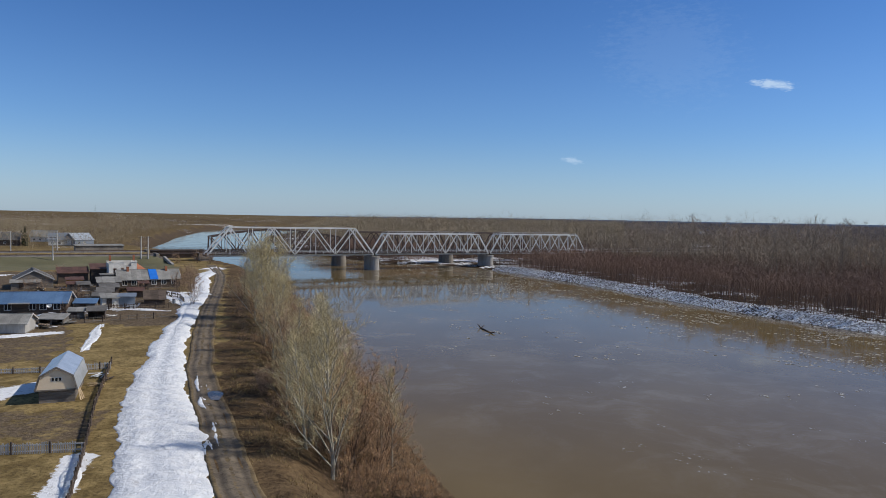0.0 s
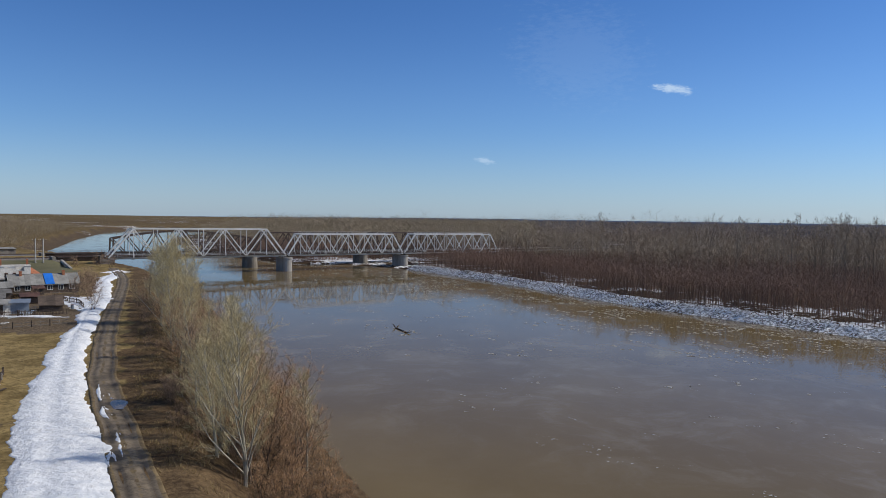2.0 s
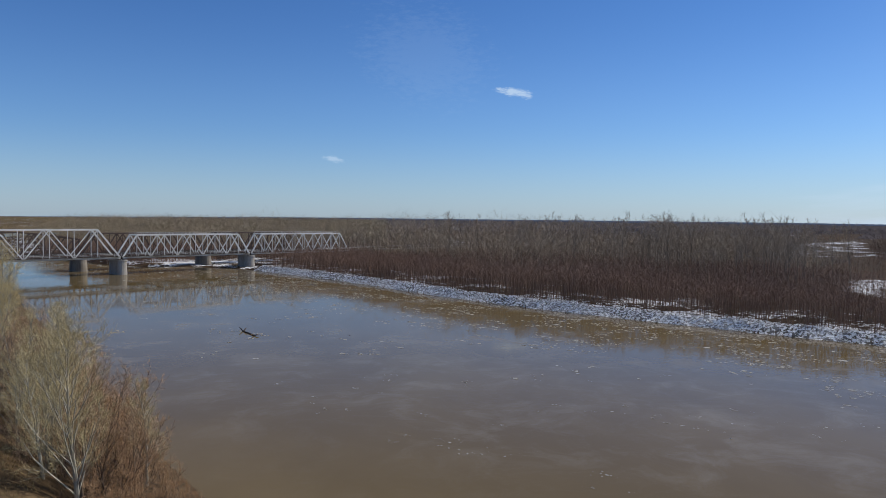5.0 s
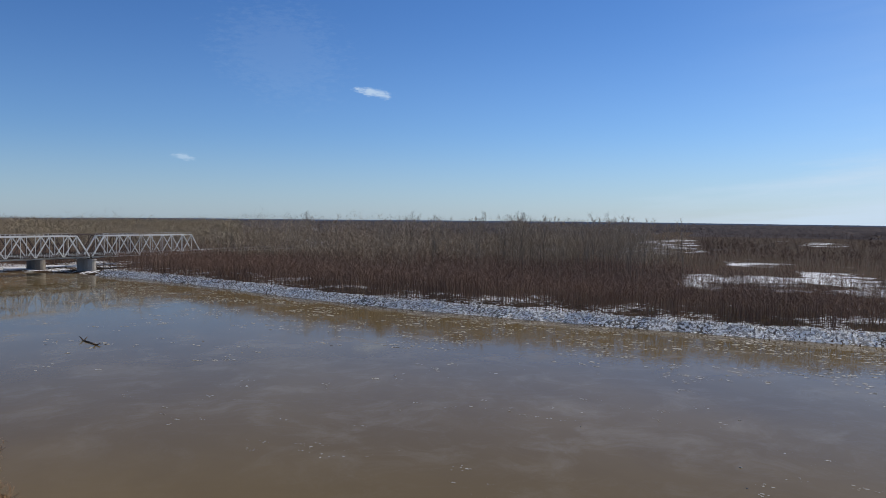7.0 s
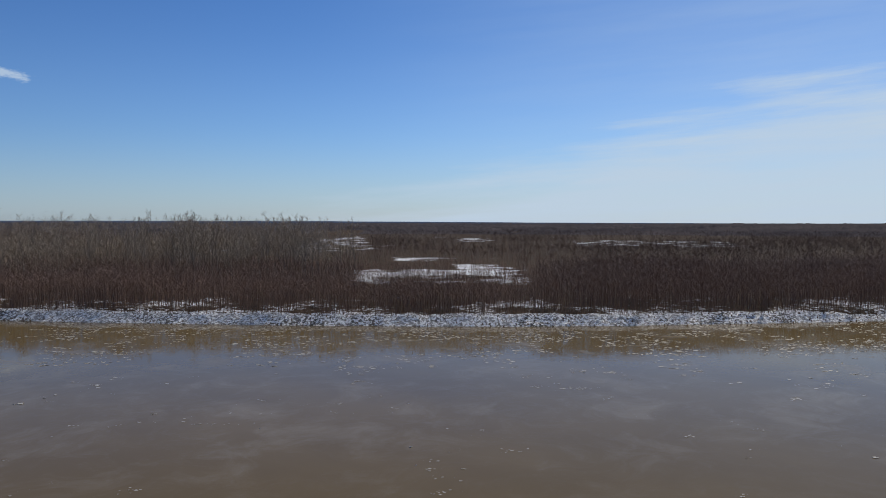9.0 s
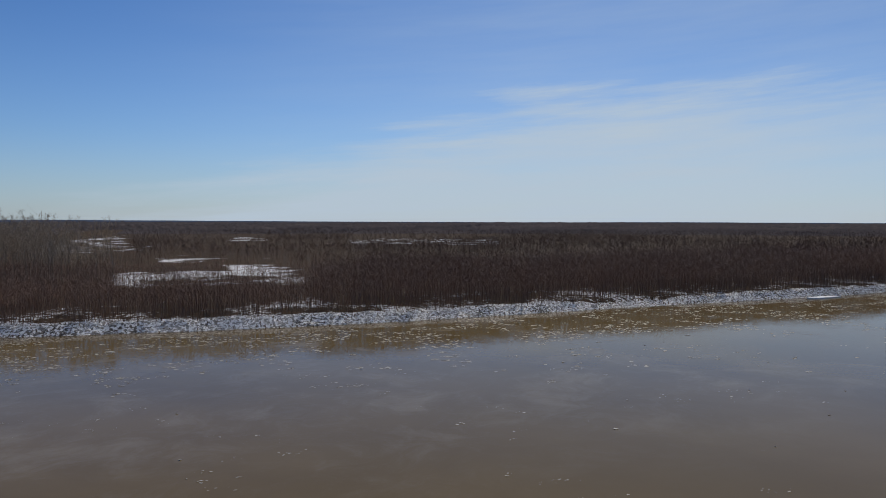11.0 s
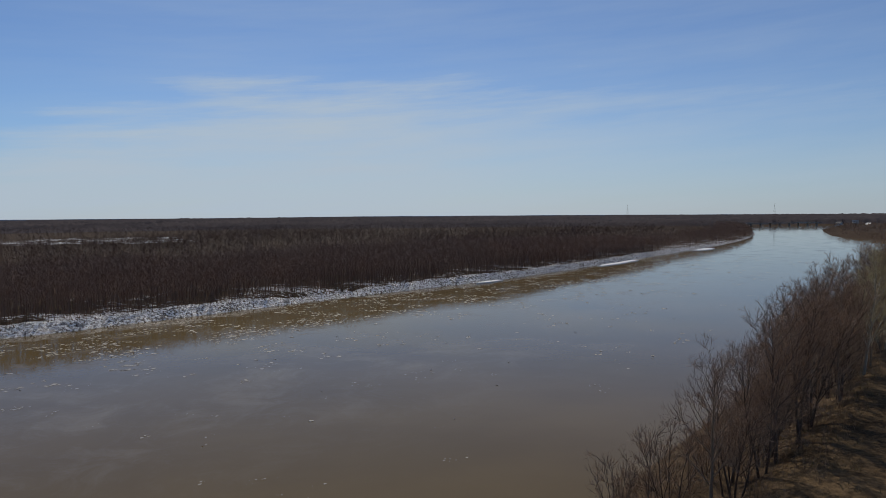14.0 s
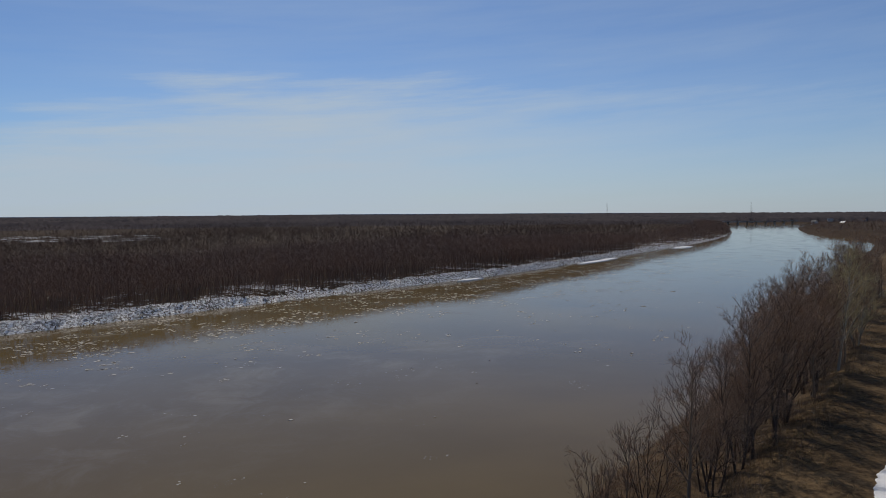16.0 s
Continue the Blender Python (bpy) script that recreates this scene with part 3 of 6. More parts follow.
def snow_strip(name, line, widths, lift, seed=1.0, m=20, step=0.3, ragged=1.0):
    """A ragged sheet of old snow with a thickness, laid along a line on the ground."""
    u, px, py, nx, ny = follow(line, step)
    k = np.linspace(0, u[-1], len(widths)) if len(widths[0]) == 2 else np.interp([-v[2] for v in widths], -py, u)
    wl = np.maximum(0.1, np.interp(u, k, [v[0] for v in widths]) + ragged * (0.75 * frac(u, 11.0, seed, 4) + 0.32 * frac(u, 3.1, seed + 4, 6) + 0.22 * frac(u, 0.9, seed + 6, 3)))
    wr = np.maximum(0.1, np.interp(u, k, [v[1] for v in widths]) + ragged * (0.75 * frac(u, 9.0, seed + 9, 4) + 0.32 * frac(u, 2.9, seed + 13, 6) + 0.25 * frac(u, 0.8, seed + 16, 3)))
    f = np.sin(np.linspace(-1, 1, m) * math.pi / 2)
    off = np.where(f < 0, f[None, :] * wl[:, None], f[None, :] * wr[:, None])
    X, Y = px[:, None] + nx[:, None] * off, py[:, None] + ny[:, None] * off
    Z = height(X.ravel(), Y.ravel()).reshape(X.shape)
    crust = np.array([noise.noise((a * 0.9, b * 0.9, seed)) * 0.10 + noise.noise((a * 2.3, b * 2.3, seed)) * 0.07 for a, b in zip(X.ravel(), Y.ravel())]).reshape(X.shape)
    hollow = -0.14 * np.exp(-((f[None, :] - 0.25) / 0.2) ** 2)
    Z = Z + np.where(np.abs(f[None, :]) > 0.999, -0.16, lift * (1 - np.abs(f[None, :]) ** 3) + crust * (1 - 0.7 * np.abs(f[None, :]) ** 4) + hollow)
    return grid_mesh(name, X, Y, Z, "snow")


tagged(snow_strip("snow_drift", SNOW_ROAD, [(1.8, 1.8, 212), (2.0, 2.0, 190), (2.0, 2.2, 158), (1.9, 1.6, 134), (2.3, 1.3, 119), (1.9, 2.2, 105), (1.6, 2.7, 93), (1.9, 3.1, 82), (2.1, 3.3, 73),
                                                (2.5, 3.9, 62), (3.3, 3.0, 55), (3.4, 2.9, 46), (4, 4, 28), (4, 4, -15), (3.6, 3.6, -54), (2, 2, -84)], 0.36),
       "long strip of crusted grey-white snow lying along the dyke", "snow", kind="structure")
for k, (line, wide) in enumerate((([(-16.7, 54.6), (-18.1, 58.6), (-19.4, 61.6)], 0.28), ([(-21.0, 65.0), (-21.9, 67.0), (-22.9, 69.0)], 0.5), ([(-23.9, 71.4), (-24.9, 74.6), (-26.2, 78.0)], 0.36), ([(-22.9, 71.8), (-24.1, 74.4)], 0.22), ([(-17.0, 52.6), (-18.0, 56.0)], 0.5),
                                  ([(-25.5, 50.5), (-24.2, 47.0), (-23.2, 44.5)], 0.7), ([(-53.0, 112.5), (-48.6, 101.0), (-45.0, 90.5)], 0.8), ([(-61, 128.6), (-56, 130.6), (-51.5, 130.6)], 0.8), ([(-61.0, 161.0), (-58.5, 158.6), (-54.5, 152), (-50.5, 143)], 1.8), ([(-75, 224), (-72.5, 231), (-73, 236)], 1.6), ([(-63.5, 99), (-59.5, 100), (-57.5, 102)], 0.9), ([(-119, 189), (-114, 192)], 1.2), ([(-58, 121), (-55, 123)], 0.6), ([(-63.0, 110.6), (-60.5, 109.6), (-58.0, 109.4)], 0.5), ([(-60.5, 131.0), (-54.5, 130.0), (-48.2, 129.2)], 0.9), ([(-59.5, 158.5), (-56.5, 152.0), (-52.5, 146.0), (-48.6, 136.0)], 2.2), ([(-57.5, 160.0), (-54.5, 158.0)], 1.4), ([(-71.0, 153.5), (-68.5, 154.5)], 0.5), ([(-79.5, 158.6), (-77.0, 158.8)], 0.6))):
    tagged(snow_strip("snow_patch", smooth(line, 8), [(0.05, 0.05), (wide, wide), (wide, wide), (0.05, 0.05)], 0.12, 3.0 + k, 10, 0.3, 0.35), "thin leftover patch of melting snow on the grass", "snow patch", "leftover snow patches")


def track():
    """The dirt track on the dyke's crest, with two ruts."""
    u, px, py, nx, ny = follow(ROAD, 0.6)
    f = np.linspace(-1.6, 1.6, 22)
    sway = 0.25 * frac(u, 9.0, 4.0, 3)
    off = f[None, :] + sway[:, None]
    X, Y = px[:, None] + nx[:, None] * off, py[:, None] + ny[:, None] * off
    Z = height(X.ravel(), Y.ravel()).reshape(X.shape)
    rut = np.exp(-((np.abs(f) - 0.8) / 0.26) ** 2)[None, :] * (0.75 + 0.4 * frac(u, 6.0, 2.0, 3))[:, None]
    verge = np.maximum(ramp(np.abs(f), 0.95, 1.4), 0.55 * np.exp(-(f / 0.3) ** 2))[None, :] + 0 * X
    Z = Z + 0.10 - 0.13 * rut - 0.25 * (np.abs(f) > 1.58)[None, :]
    return grid_mesh("dirt_track", X, Y, Z, "track", (("rut", rut), ("verge", verge)))


tagged(track(), "rutted muddy dirt track on top of the dyke", "road", kind="structure")
g = Geo()
rim = [(-21.7 + 0.72 * math.cos(a) * (1 + 0.2 * math.sin(3 * a)) - 0.62 * math.sin(a), 69.7 + 2.05 * math.sin(a) * (1 + 0.15 * math.cos(2 * a))) for a in np.linspace(0, 2 * math.pi, 28, endpoint=False)]
g.prism([(a, b, GROUND - 0.3) for a, b in rim], [(a, b, GROUND + 0.14) for a, b in rim])
tagged(part("puddle", g, "puddle"), "blue-grey puddle of meltwater on the dirt track", "puddle", kind="structure")


def far_bank():
    """The snowy far bank: a steep bluff of old snow from the water to the wood's edge."""
    pts = FAR[(FAR[:, 1] < 320) & (FAR[:, 1] > -480)]
    seg = np.hypot(*np.diff(pts, axis=0).T)
    at = np.concatenate([[0], np.cumsum(seg)])
    n = int(at[-1] / 0.9)
    u = np.linspace(0, at[-1], n)
    px, py = np.interp(u, at, pts[:, 0]), np.interp(u, at, pts[:, 1])
    tx, ty = np.gradient(np.convolve(np.pad(px, 12, "edge"), np.ones(25) / 25, "valid")), np.gradient(np.convolve(np.pad(py, 12, "edge"), np.ones(25) / 25, "valid"))
    ln = np.hypot(tx, ty)
    nx, ny = -ty / ln, tx / ln
    d = np.array([-1.2, 0.0, 0.6, 1.3, 2.1, 2.9, 3.7, 4.6, 5.6, 7.0, 9.0])
    top = 1.75 + 0.25 * wave(u, u * 0, 11, 2.0) + 0.2 * wave(u, u * 0, 3.1, 4.0) - 0.9 * np.exp(-((u - 355) / 22) ** 2) - 0.25 * ramp(u, 430, 520)
    top = top * (1 - 0.55 * ramp(np.hypot(px, py), 420, 640))
    prof = np.array([-0.6, -0.05, 0.35, 0.75, 1.2, 1.75, 2.3, 2.68, 2.85, 2.75, 2.0]) / 2.75
    D = d[None, :] + 0.5 * wave(u, u * 0, 5.0, 6.0)[:, None]
    X, Y = px[:, None] + nx[:, None] * D, py[:, None] + ny[:, None] * D
    Z = prof[None, :] * top[:, None]
    Z = Z + (0.16 * wave(X, Y, 0.9, 2.0) + 0.14 * wave(X, Y, 2.3, 1.0)) * (d > 0.5)[None, :]
    m = len(d)
    i, j = np.meshgrid(np.arange(n - 1), np.arange(m - 1), indexing="ij")
    a = (i * m + j).ravel()
    me = bpy.data.meshes.new("snow_bank")
    me.from_pydata(np.stack([X.ravel(), Y.ravel(), Z.ravel()], 1).tolist(), [], np.stack([a, a + m, a + m + 1, a + 1], 1)[:, ::-1].tolist())
    me.materials.append(M["bank_snow"])
    tagged(new("snow_bank", me), "steep far bank under old snow strewn with dark brush", "river bank", kind="structure")
    k = rng.integers(0, n, 9000)
    c = rng.integers(1, m - 2, 9000)
    return np.stack([X[k, c], Y[k, c], Z[k, c]], 1)


rng = np.random.default_rng(7)
BRUSH = far_bank()

# ---- bridges ----


def truss_span(name, s0, length, panels, deck_z, tall, offset, steel, half, label, curved=False):
    """A riveted through truss: chords, end posts, diagonals and hangers on both sides, floor beams, track and walkway."""
    root = thing(name, Matrix.Translation(HEAD + ALONG * s0 + ACROSS * offset + Vector((0, 0, deck_z))) @ Matrix(((ALONG.x, ACROSS.x, 0, 0), (ALONG.y, ACROSS.y, 0, 0), (0, 0, 1, 0), (0, 0, 0, 1))),
                 label, "bridge span", "railway bridge spans")
    step = length / panels

    def top(i):
        if not curved:
            return tall
        u = i / panels
        return tall * (0.68 + 0.32 * math.sin(math.pi * u))
    wide = 0.46 if not curved else 0.42
    for y in (-half, half):
        part("bottom_chord", bar((0, y, 0), (length, y, 0), wide, 0.52), steel, root)
        tops = [(i * step, y, top(i)) for i in range(1, panels)]
        if curved:
            tops = [(0.3, y, top(0))] + tops + [(length - 0.3, y, top(panels))]
        for p, q in zip(tops[:-1], tops[1:]) if curved else ((tops[0], tops[-1]),):
            part("top_chord", bar(p, q, wide, 0.5), steel, root)
        first, last = tops[0], tops[-1]
        part("end_post", bar((0.1, y, 0.2), first, wide, 0.54), steel, root)
        part("end_post", bar((length - 0.1, y, 0.2), last, wide, 0.54), steel, root)
        for i in range(1, panels):
            part("hanger", bar((i * step, y, 0), (i * step, y, top(i)), 0.20, 0.20), steel, root)
        for i in range(1, panels - 1):
            lo, hi = ((i + 1, i) if i % 2 else (i, i + 1))
            part("diagonal", bar((lo * step, y, 0.1), (hi * step, y, top(hi)), 0.32, 0.34), steel, root)
        if curved:
            for i in (0, panels - 1):
                part("diagonal", bar((i * step, y, 0.1 if i else top(0)), ((i + 1) * step, y, top(i + 1) if i else 0.1), 0.36, 0.36), steel, root)
    if not curved and steel == "steel_white" and length < 60:
        for y in (-half, half):
            g = Geo()
            g.beam((step, y, tall + 0.95), (length - step, y, tall + 0.95), 0.05, 0.05)
            for k in range(int((length - 2 * step) / 1.8) + 1):
                g.beam((step + k * 1.8, y, tall + 0.2), (step + k * 1.8, y, tall + 0.95), 0.07, 0.07)
            part("top_handrail", g, steel, root)
    for i in range(1, panels):
        part("top_strut", bar((i * step, -half, top(i) - 0.1), (i * step, half, top(i) - 0.1), 0.22, 0.30), steel, root)
    for i in range(1, panels - 1):
        g = Geo()
        g.beam((i * step, -half, top(i)), ((i + 1) * step, half, top(i + 1)), 0.16, 0.16)
        g.beam((i * step, half, top(i)), ((i + 1) * step, -half, top(i + 1)), 0.16, 0.16)
        part("top_bracing", g, steel, root)
    for i in range(panels + 1):
        part("floor_beam", bar((i * step, -half, -0.05), (i * step, half, -0.05), 0.4, 0.8), "steel_dark", root)
    for y in (-0.95, 0.95):
        part("stringer", bar((0, y, 0.35), (length, y, 0.35), 0.35, 0.8), "steel_dark", root)
    g = Geo()
    for i in range(int(length / 0.6)):
        g.box(i * 0.6 + 0.1, -1.4, 0.76, i * 0.6 + 0.34, 1.4, 0.92)
    part("sleepers", g, "deck", root)
    for y in (-0.76, 0.76):
        part("rail", bar((0, y, 1.0), (length, y, 1.0), 0.08, 0.16), "rail", root)
    for y in (-half - 0.8, half + 0.8):
        part("walkway", block(0, y - 0.5, 0.42, length, y + 0.5, 0.50), "deck", root)
        g = Geo()
        yy = y + (0.45 if y > 0 else -0.45)
        g.beam((0, yy, 1.5), (length, yy, 1.5), 0.06, 0.06)
        g.beam((0, yy, 1.0), (length, yy, 1.0), 0.05, 0.05)
        part("handrail", g, steel, root)
        for i in range(int(length / 2.75) + 1):
            part("rail_post", bar((i * 2.75, yy, 0.4), (i * 2.75, yy, 1.55), 0.07, 0.07), steel, root)
    return root


NEW = "light-grey painted steel through truss of the railway bridge"
truss_span("truss_span", 0.0, 66.0, 8, 6.25, 10.5, 0.0, "steel_white", 2.9, NEW + ", the longest span")
truss_span("truss_span", 66.8, 55.0, 10, 6.25, 8.5, 0.0, "steel_white", 2.9, NEW)
truss_span("truss_span", 122.6, 55.0, 10, 6.25, 8.5, 0.0, "steel_white", 2.9, NEW)
OLD = "rust-brown steel truss of the older railway bridge behind"
BACK = 24.0
truss_span("truss_span", 6.5, 54.5, 10, 6.25, 9.2, BACK, "steel_dark", 2.8, OLD + " with curved top", True)
truss_span("truss_span", 62.0, 53.0, 10, 6.25, 8.5, BACK, "steel_dark", 2.8, OLD)
truss_span("truss_span", 116.0, 53.0, 10, 6.25, 8.5, BACK, "steel_dark", 2.8, OLD)


def pier(s, offset, mat, label, width=9.5, thick=3.6, foot=-2.0, crown=5.03):
    """A river pier with rounded cutwaters, a projecting cap and bearing stools."""
    root = thing("bridge_pier", Matrix.Translation(HEAD + ALONG * s + ACROSS * offset) @ pose(0, 0, 0, 0, 0, math.degrees(math.atan2(ALONG.y, ALONG.x))), label, "bridge pier", "bridge piers")

    def ring(w, t, z):
        a = [(t / 2 * math.sin(c), w / 2 - t / 2 + t / 2 * math.cos(c), z) for c in np.linspace(-math.pi / 2, math.pi / 2, 9)]
        return a + [(-px, -py, z) for px, py, _ in a]
    g = Geo()
    g.prism(ring(width + 0.8, thick + 0.5, foot), ring(width, thick, crown))
    part("shaft", g, mat, root)
    g = Geo()
    g.prism(ring(width + 0.7, thick + 0.7, crown), ring(width + 0.7, thick + 0.7, crown + 0.5))
    part("cap", g, mat, root)
    for x in (-0.8, 0.8):
        for y in (-2.9, 2.9):
            part("bearing", block(x - 0.4, y - 0.4, crown + 0.5, x + 0.4, y + 0.4, crown + 0.92), "steel_dark", root)
    return root


for s in (66.4, 122.2):
    pier(s, 0.0, "concrete", "pale concrete bridge pier standing in the river")
pier(178.0, 0.0, "concrete", "pale concrete bridge pier on the far bank", 8, 3.0, 1.0)
for s in (61.5, 115.5, 169.5):
    pier(s, BACK, "concrete_old", "stained brown concrete pier of the older bridge", 9, 4.4)


def abutment(s, offset, mat, label):
    root = thing("abutment", Matrix.Translation(HEAD + ALONG * s + ACROSS * offset) @ pose(0, 0, 0, 0, 0, math.degrees(math.atan2(ALONG.y, ALONG.x))), label, "abutment", "bridge abutments")
    part("body", block(-2.0, -3.6, 0.5, 1.2, 3.6, 5.4), mat, root)
    part("seat", block(-2.2, -3.9, 5.4, 1.4, 3.9, 6.1), mat, root)
    part("back_wall", block(-2.2, -3.9, 6.1, -1.2, 3.9, 7.3), mat, root)
    return root


abutment(-0.6, 0.0, "concrete_old", "dark concrete abutment under the bridge end")
abutment(5.9, BACK, "concrete_old", "dark concrete abutment of the older bridge")


def approach(s0, s1, offset):
    """Low plate girders that carry the track from the embankment to the first truss."""
    n = s1 - s0
    root = thing("girder_span", Matrix.Translation(HEAD + ALONG * s0 + ACROSS * offset + Vector((0, 0, 6.25))) @ pose(0, 0, 0, 0, 0, math.degrees(math.atan2(ALONG.y, ALONG.x))),
                 "rusty plate-girder approach span of the railway bridge", "bridge span", "railway bridge spans")
    for y in (-1.1, 1.1):
        g = Geo()
        g.box(0, y - 0.02, -0.55, n, y + 0.02, 0.75)
        g.box(0, y - 0.2, 0.72, n, y + 0.2, 0.76)
        g.box(0, y - 0.2, -0.60, n, y + 0.2, -0.55)
        for i in range(int(n / 1.5) + 1):
            g.box(min(i * 1.5, n - 0.05), y - 0.16, -0.55, min(i * 1.5, n - 0.05) + 0.04, y + 0.16, 0.72)
        part("girder", g, "steel_dark", root)
    g = Geo()
    for i in range(int(n / 0.6)):
        g.box(i * 0.6 + 0.1, -1.6, 0.76, i * 0.6 + 0.34, 1.6, 0.92)
    part("sleepers", g, "deck", root)
    for y in (-0.76, 0.76):
        part("rail", bar((0, y, 1.0), (n, y, 1.0), 0.08, 0.16), "rail", root)
    for y in (-2.1, 2.1):
        part("walkway", block(0, y - 0.45, 0.74, n, y + 0.45, 0.82), "deck", root)
        yy = y * 1.19
        g = Geo()
        g.beam((0, yy, 1.85), (n, yy, 1.85), 0.06, 0.06)
        g.beam((0, yy, 1.35), (n, yy, 1.35), 0.05, 0.05)
        part("handrail", g, "steel_dark", root)
        for i in range(int(n / 2.75) + 1):
            part("rail_post", bar((i * 2.75, yy, 0.8), (i * 2.75, yy, 1.9), 0.07, 0.07), "steel_dark", root)


approach(-APPROACH, -1.9, 0.0)
approach(-APPROACH, 4.6, BACK)
for offset in (0.0, BACK):
    root = abutment(-APPROACH + 0.3, offset, "concrete_old", "concrete abutment at the end of the railway embankment")
    if not offset:
        part("wing_wall", bar((0.4, -4.5, 6.0), (0.6, -21.0, 4.35), 0.7, 0.9), "concrete", root, "pale sloping wing wall")

# ---- woods across the river ----


def spikes(base, tip, wide, side):
    """Thin triangles from base to tip, as one array of corners."""
    a = base + side * wide[:, None] / 2
    b = base - side * wide[:, None] / 2
    return np.stack([a, b, tip], 1)


def wood_mesh(name, x, y, z, tall, twigs, trunk_w, twig_w, spread, mat, label, low=0.35, limbs=4, flats=2):
    """Many bare trees in one mesh: each a leaning stem, rising limbs and a broom of fine twigs off them."""
    n = len(x)
    z = z - 0.1
    foot = np.stack([x, y, z], 1)
    lean = rng.normal(0, 0.05, (n, 2)) * tall[:, None]
    head = foot + np.stack([lean[:, 0], lean[:, 1], tall * 0.9], 1)
    out = []
    turn = rng.uniform(0, np.pi, n)
    for k in range(flats):
        side = np.stack([np.cos(turn + k * 1.571), np.sin(turn + k * 1.571), np.zeros(n)], 1)
        out.append(spikes(foot, head, trunk_w * tall / 10 * rng.uniform(0.7, 1.4, n), side))
    starts, ends = [foot + (head - foot) * low], [head]
    for k in range(limbs):
        u = low + (0.80 - low) * rng.uniform(0, 1, n)
        start = foot + (head - foot) * u[:, None]
        a = turn + k * 6.283 / limbs + rng.uniform(-0.5, 0.5, n)
        reach = tall * spread * rng.uniform(0.6, 1.25, n) * (1.25 - 0.7 * u)
        rise = tall * (1.0 - u) * rng.uniform(0.4, 0.85, n)
        end = start + np.stack([np.cos(a) * reach, np.sin(a) * reach, rise], 1)
        side = np.stack([-np.sin(a), np.cos(a), np.zeros(n)], 1)
        out.append(spikes(start, end, trunk_w * 0.4 * tall / 10 * rng.uniform(0.7, 1.3, n), side))
        starts.append(start)
        ends.append(end)
    starts, ends, row = np.stack(starts), np.stack(ends), np.arange(n)
    for _ in range(twigs):
        k = rng.integers(0, limbs + 1, n)
        way = ends[k, row] - starts[k, row]
        start = starts[k, row] + way * rng.uniform(0.1, 1.0, n)[:, None]
        way = way / np.linalg.norm(way, axis=1)[:, None]
        a = rng.uniform(0, 2 * np.pi, n)
        loose = np.stack([np.cos(a) * 0.95, np.sin(a) * 0.95, rng.uniform(-0.25, 0.6, n)], 1)
        end = start + (way * 0.4 + loose) * (tall * rng.uniform(0.07, 0.20, n))[:, None]
        b = rng.uniform(0, 2 * np.pi, n)
        side = np.stack([np.cos(b), np.sin(b), rng.uniform(-0.5, 0.5, n)], 1)
        out.append(spikes(start, end, twig_w * rng.uniform(0.6, 1.4, n), side))
    tri = np.concatenate(out, 0).reshape(-1, 3)
    m = len(tri) // 3
    me = bpy.data.meshes.new(name)
    me.vertices.add(len(tri))
    me.vertices.foreach_set("co", tri.ravel().astype(np.float32))
    me.loops.add(len(tri))
    me.loops.foreach_set("vertex_index", np.arange(len(tri), dtype=np.int32))
    me.polygons.add(m)
    me.polygons.foreach_set("loop_start", np.arange(0, 3 * m, 3, dtype=np.int32))
    me.materials.append(M[mat])
    tone = np.repeat(np.tile(rng.uniform(0, 1, n), len(out)), 3)
    me.attributes.new("tone", "FLOAT", "POINT").data.foreach_set("value", tone.astype(np.float32))
    me.update(calc_edges=True)
    return tagged(new(name, me), label, "trees", kind="stuff")


def scatter(n, r0, r1, az0=-38, az1=136):
    """Places spread evenly over a sector."""
    r = np.sqrt(rng.uniform(r0 ** 2, r1 ** 2, n))
    a = np.radians(rng.uniform(az0, az1, n))
    return r * np.sin(a), r * np.cos(a)


def stand(n, r0, r1, rule, az0=-38, az1=136, sparse=0.06):
    """Where trees stand: dry land outside the railway, few in the clearings, as far as the rule allows."""
    x, y = scatter(n, r0, r1, az0, az1)
    dn, df, wet = shore(x, y)
    s, o = rail_frame(x, y)
    bare = wet | ((np.abs(o - 12) < 26) & (s > -400) & (s < 240)) | ((s > 175) & (s < 290) & (o > -48) & (o < -10))
    bare |= chance(open_land(x, y) * np.where(np.hypot(x, y) < 330, 0.55, 1 - sparse))
    keep = ~bare & rule(x, y, dn, df, s, o)
    x, y = x[keep], y[keep]
    return x, y, height(x, y, (dn[keep], df[keep], wet[keep]))


def chance(p):
    return rng.uniform(0, 1, len(p)) < p


east = lambda x, y: np.degrees(np.arctan2(x, y))
far_of = lambda x, y: np.hypot(x, y)
# the young thicket along the far bank, low at its edge
x, y, z = stand(210000, 120, 430, lambda x, y, dn, df, s, o: (df < dn) & (df > 4.6) & (df < 120 + 25 * wave(x, y, 50, 1.0)) & chance(0.30 + 0.70 * ramp(df, 58, 20)))
side = ramp(east(x, y), 60, 70)
edge_in = ramp(shore(x, y)[1], 5, 24)
tall = (rng.uniform(6.8, 9.8, len(x)) + 1.3 * wave(x, y, 22, 4.0)) * (0.92 + 0.08 * edge_in + 0.18 * side * edge_in)
tall *= np.where(np.abs(east(x, y) - 55) < 7, 0.80, 1.0)
wood_mesh("thicket", x, y, z, tall, 16, 0.105, 0.066, 0.22, "thicket", "dense red-brown thicket of bare young willows on the far bank", 0.37, 3, 1)
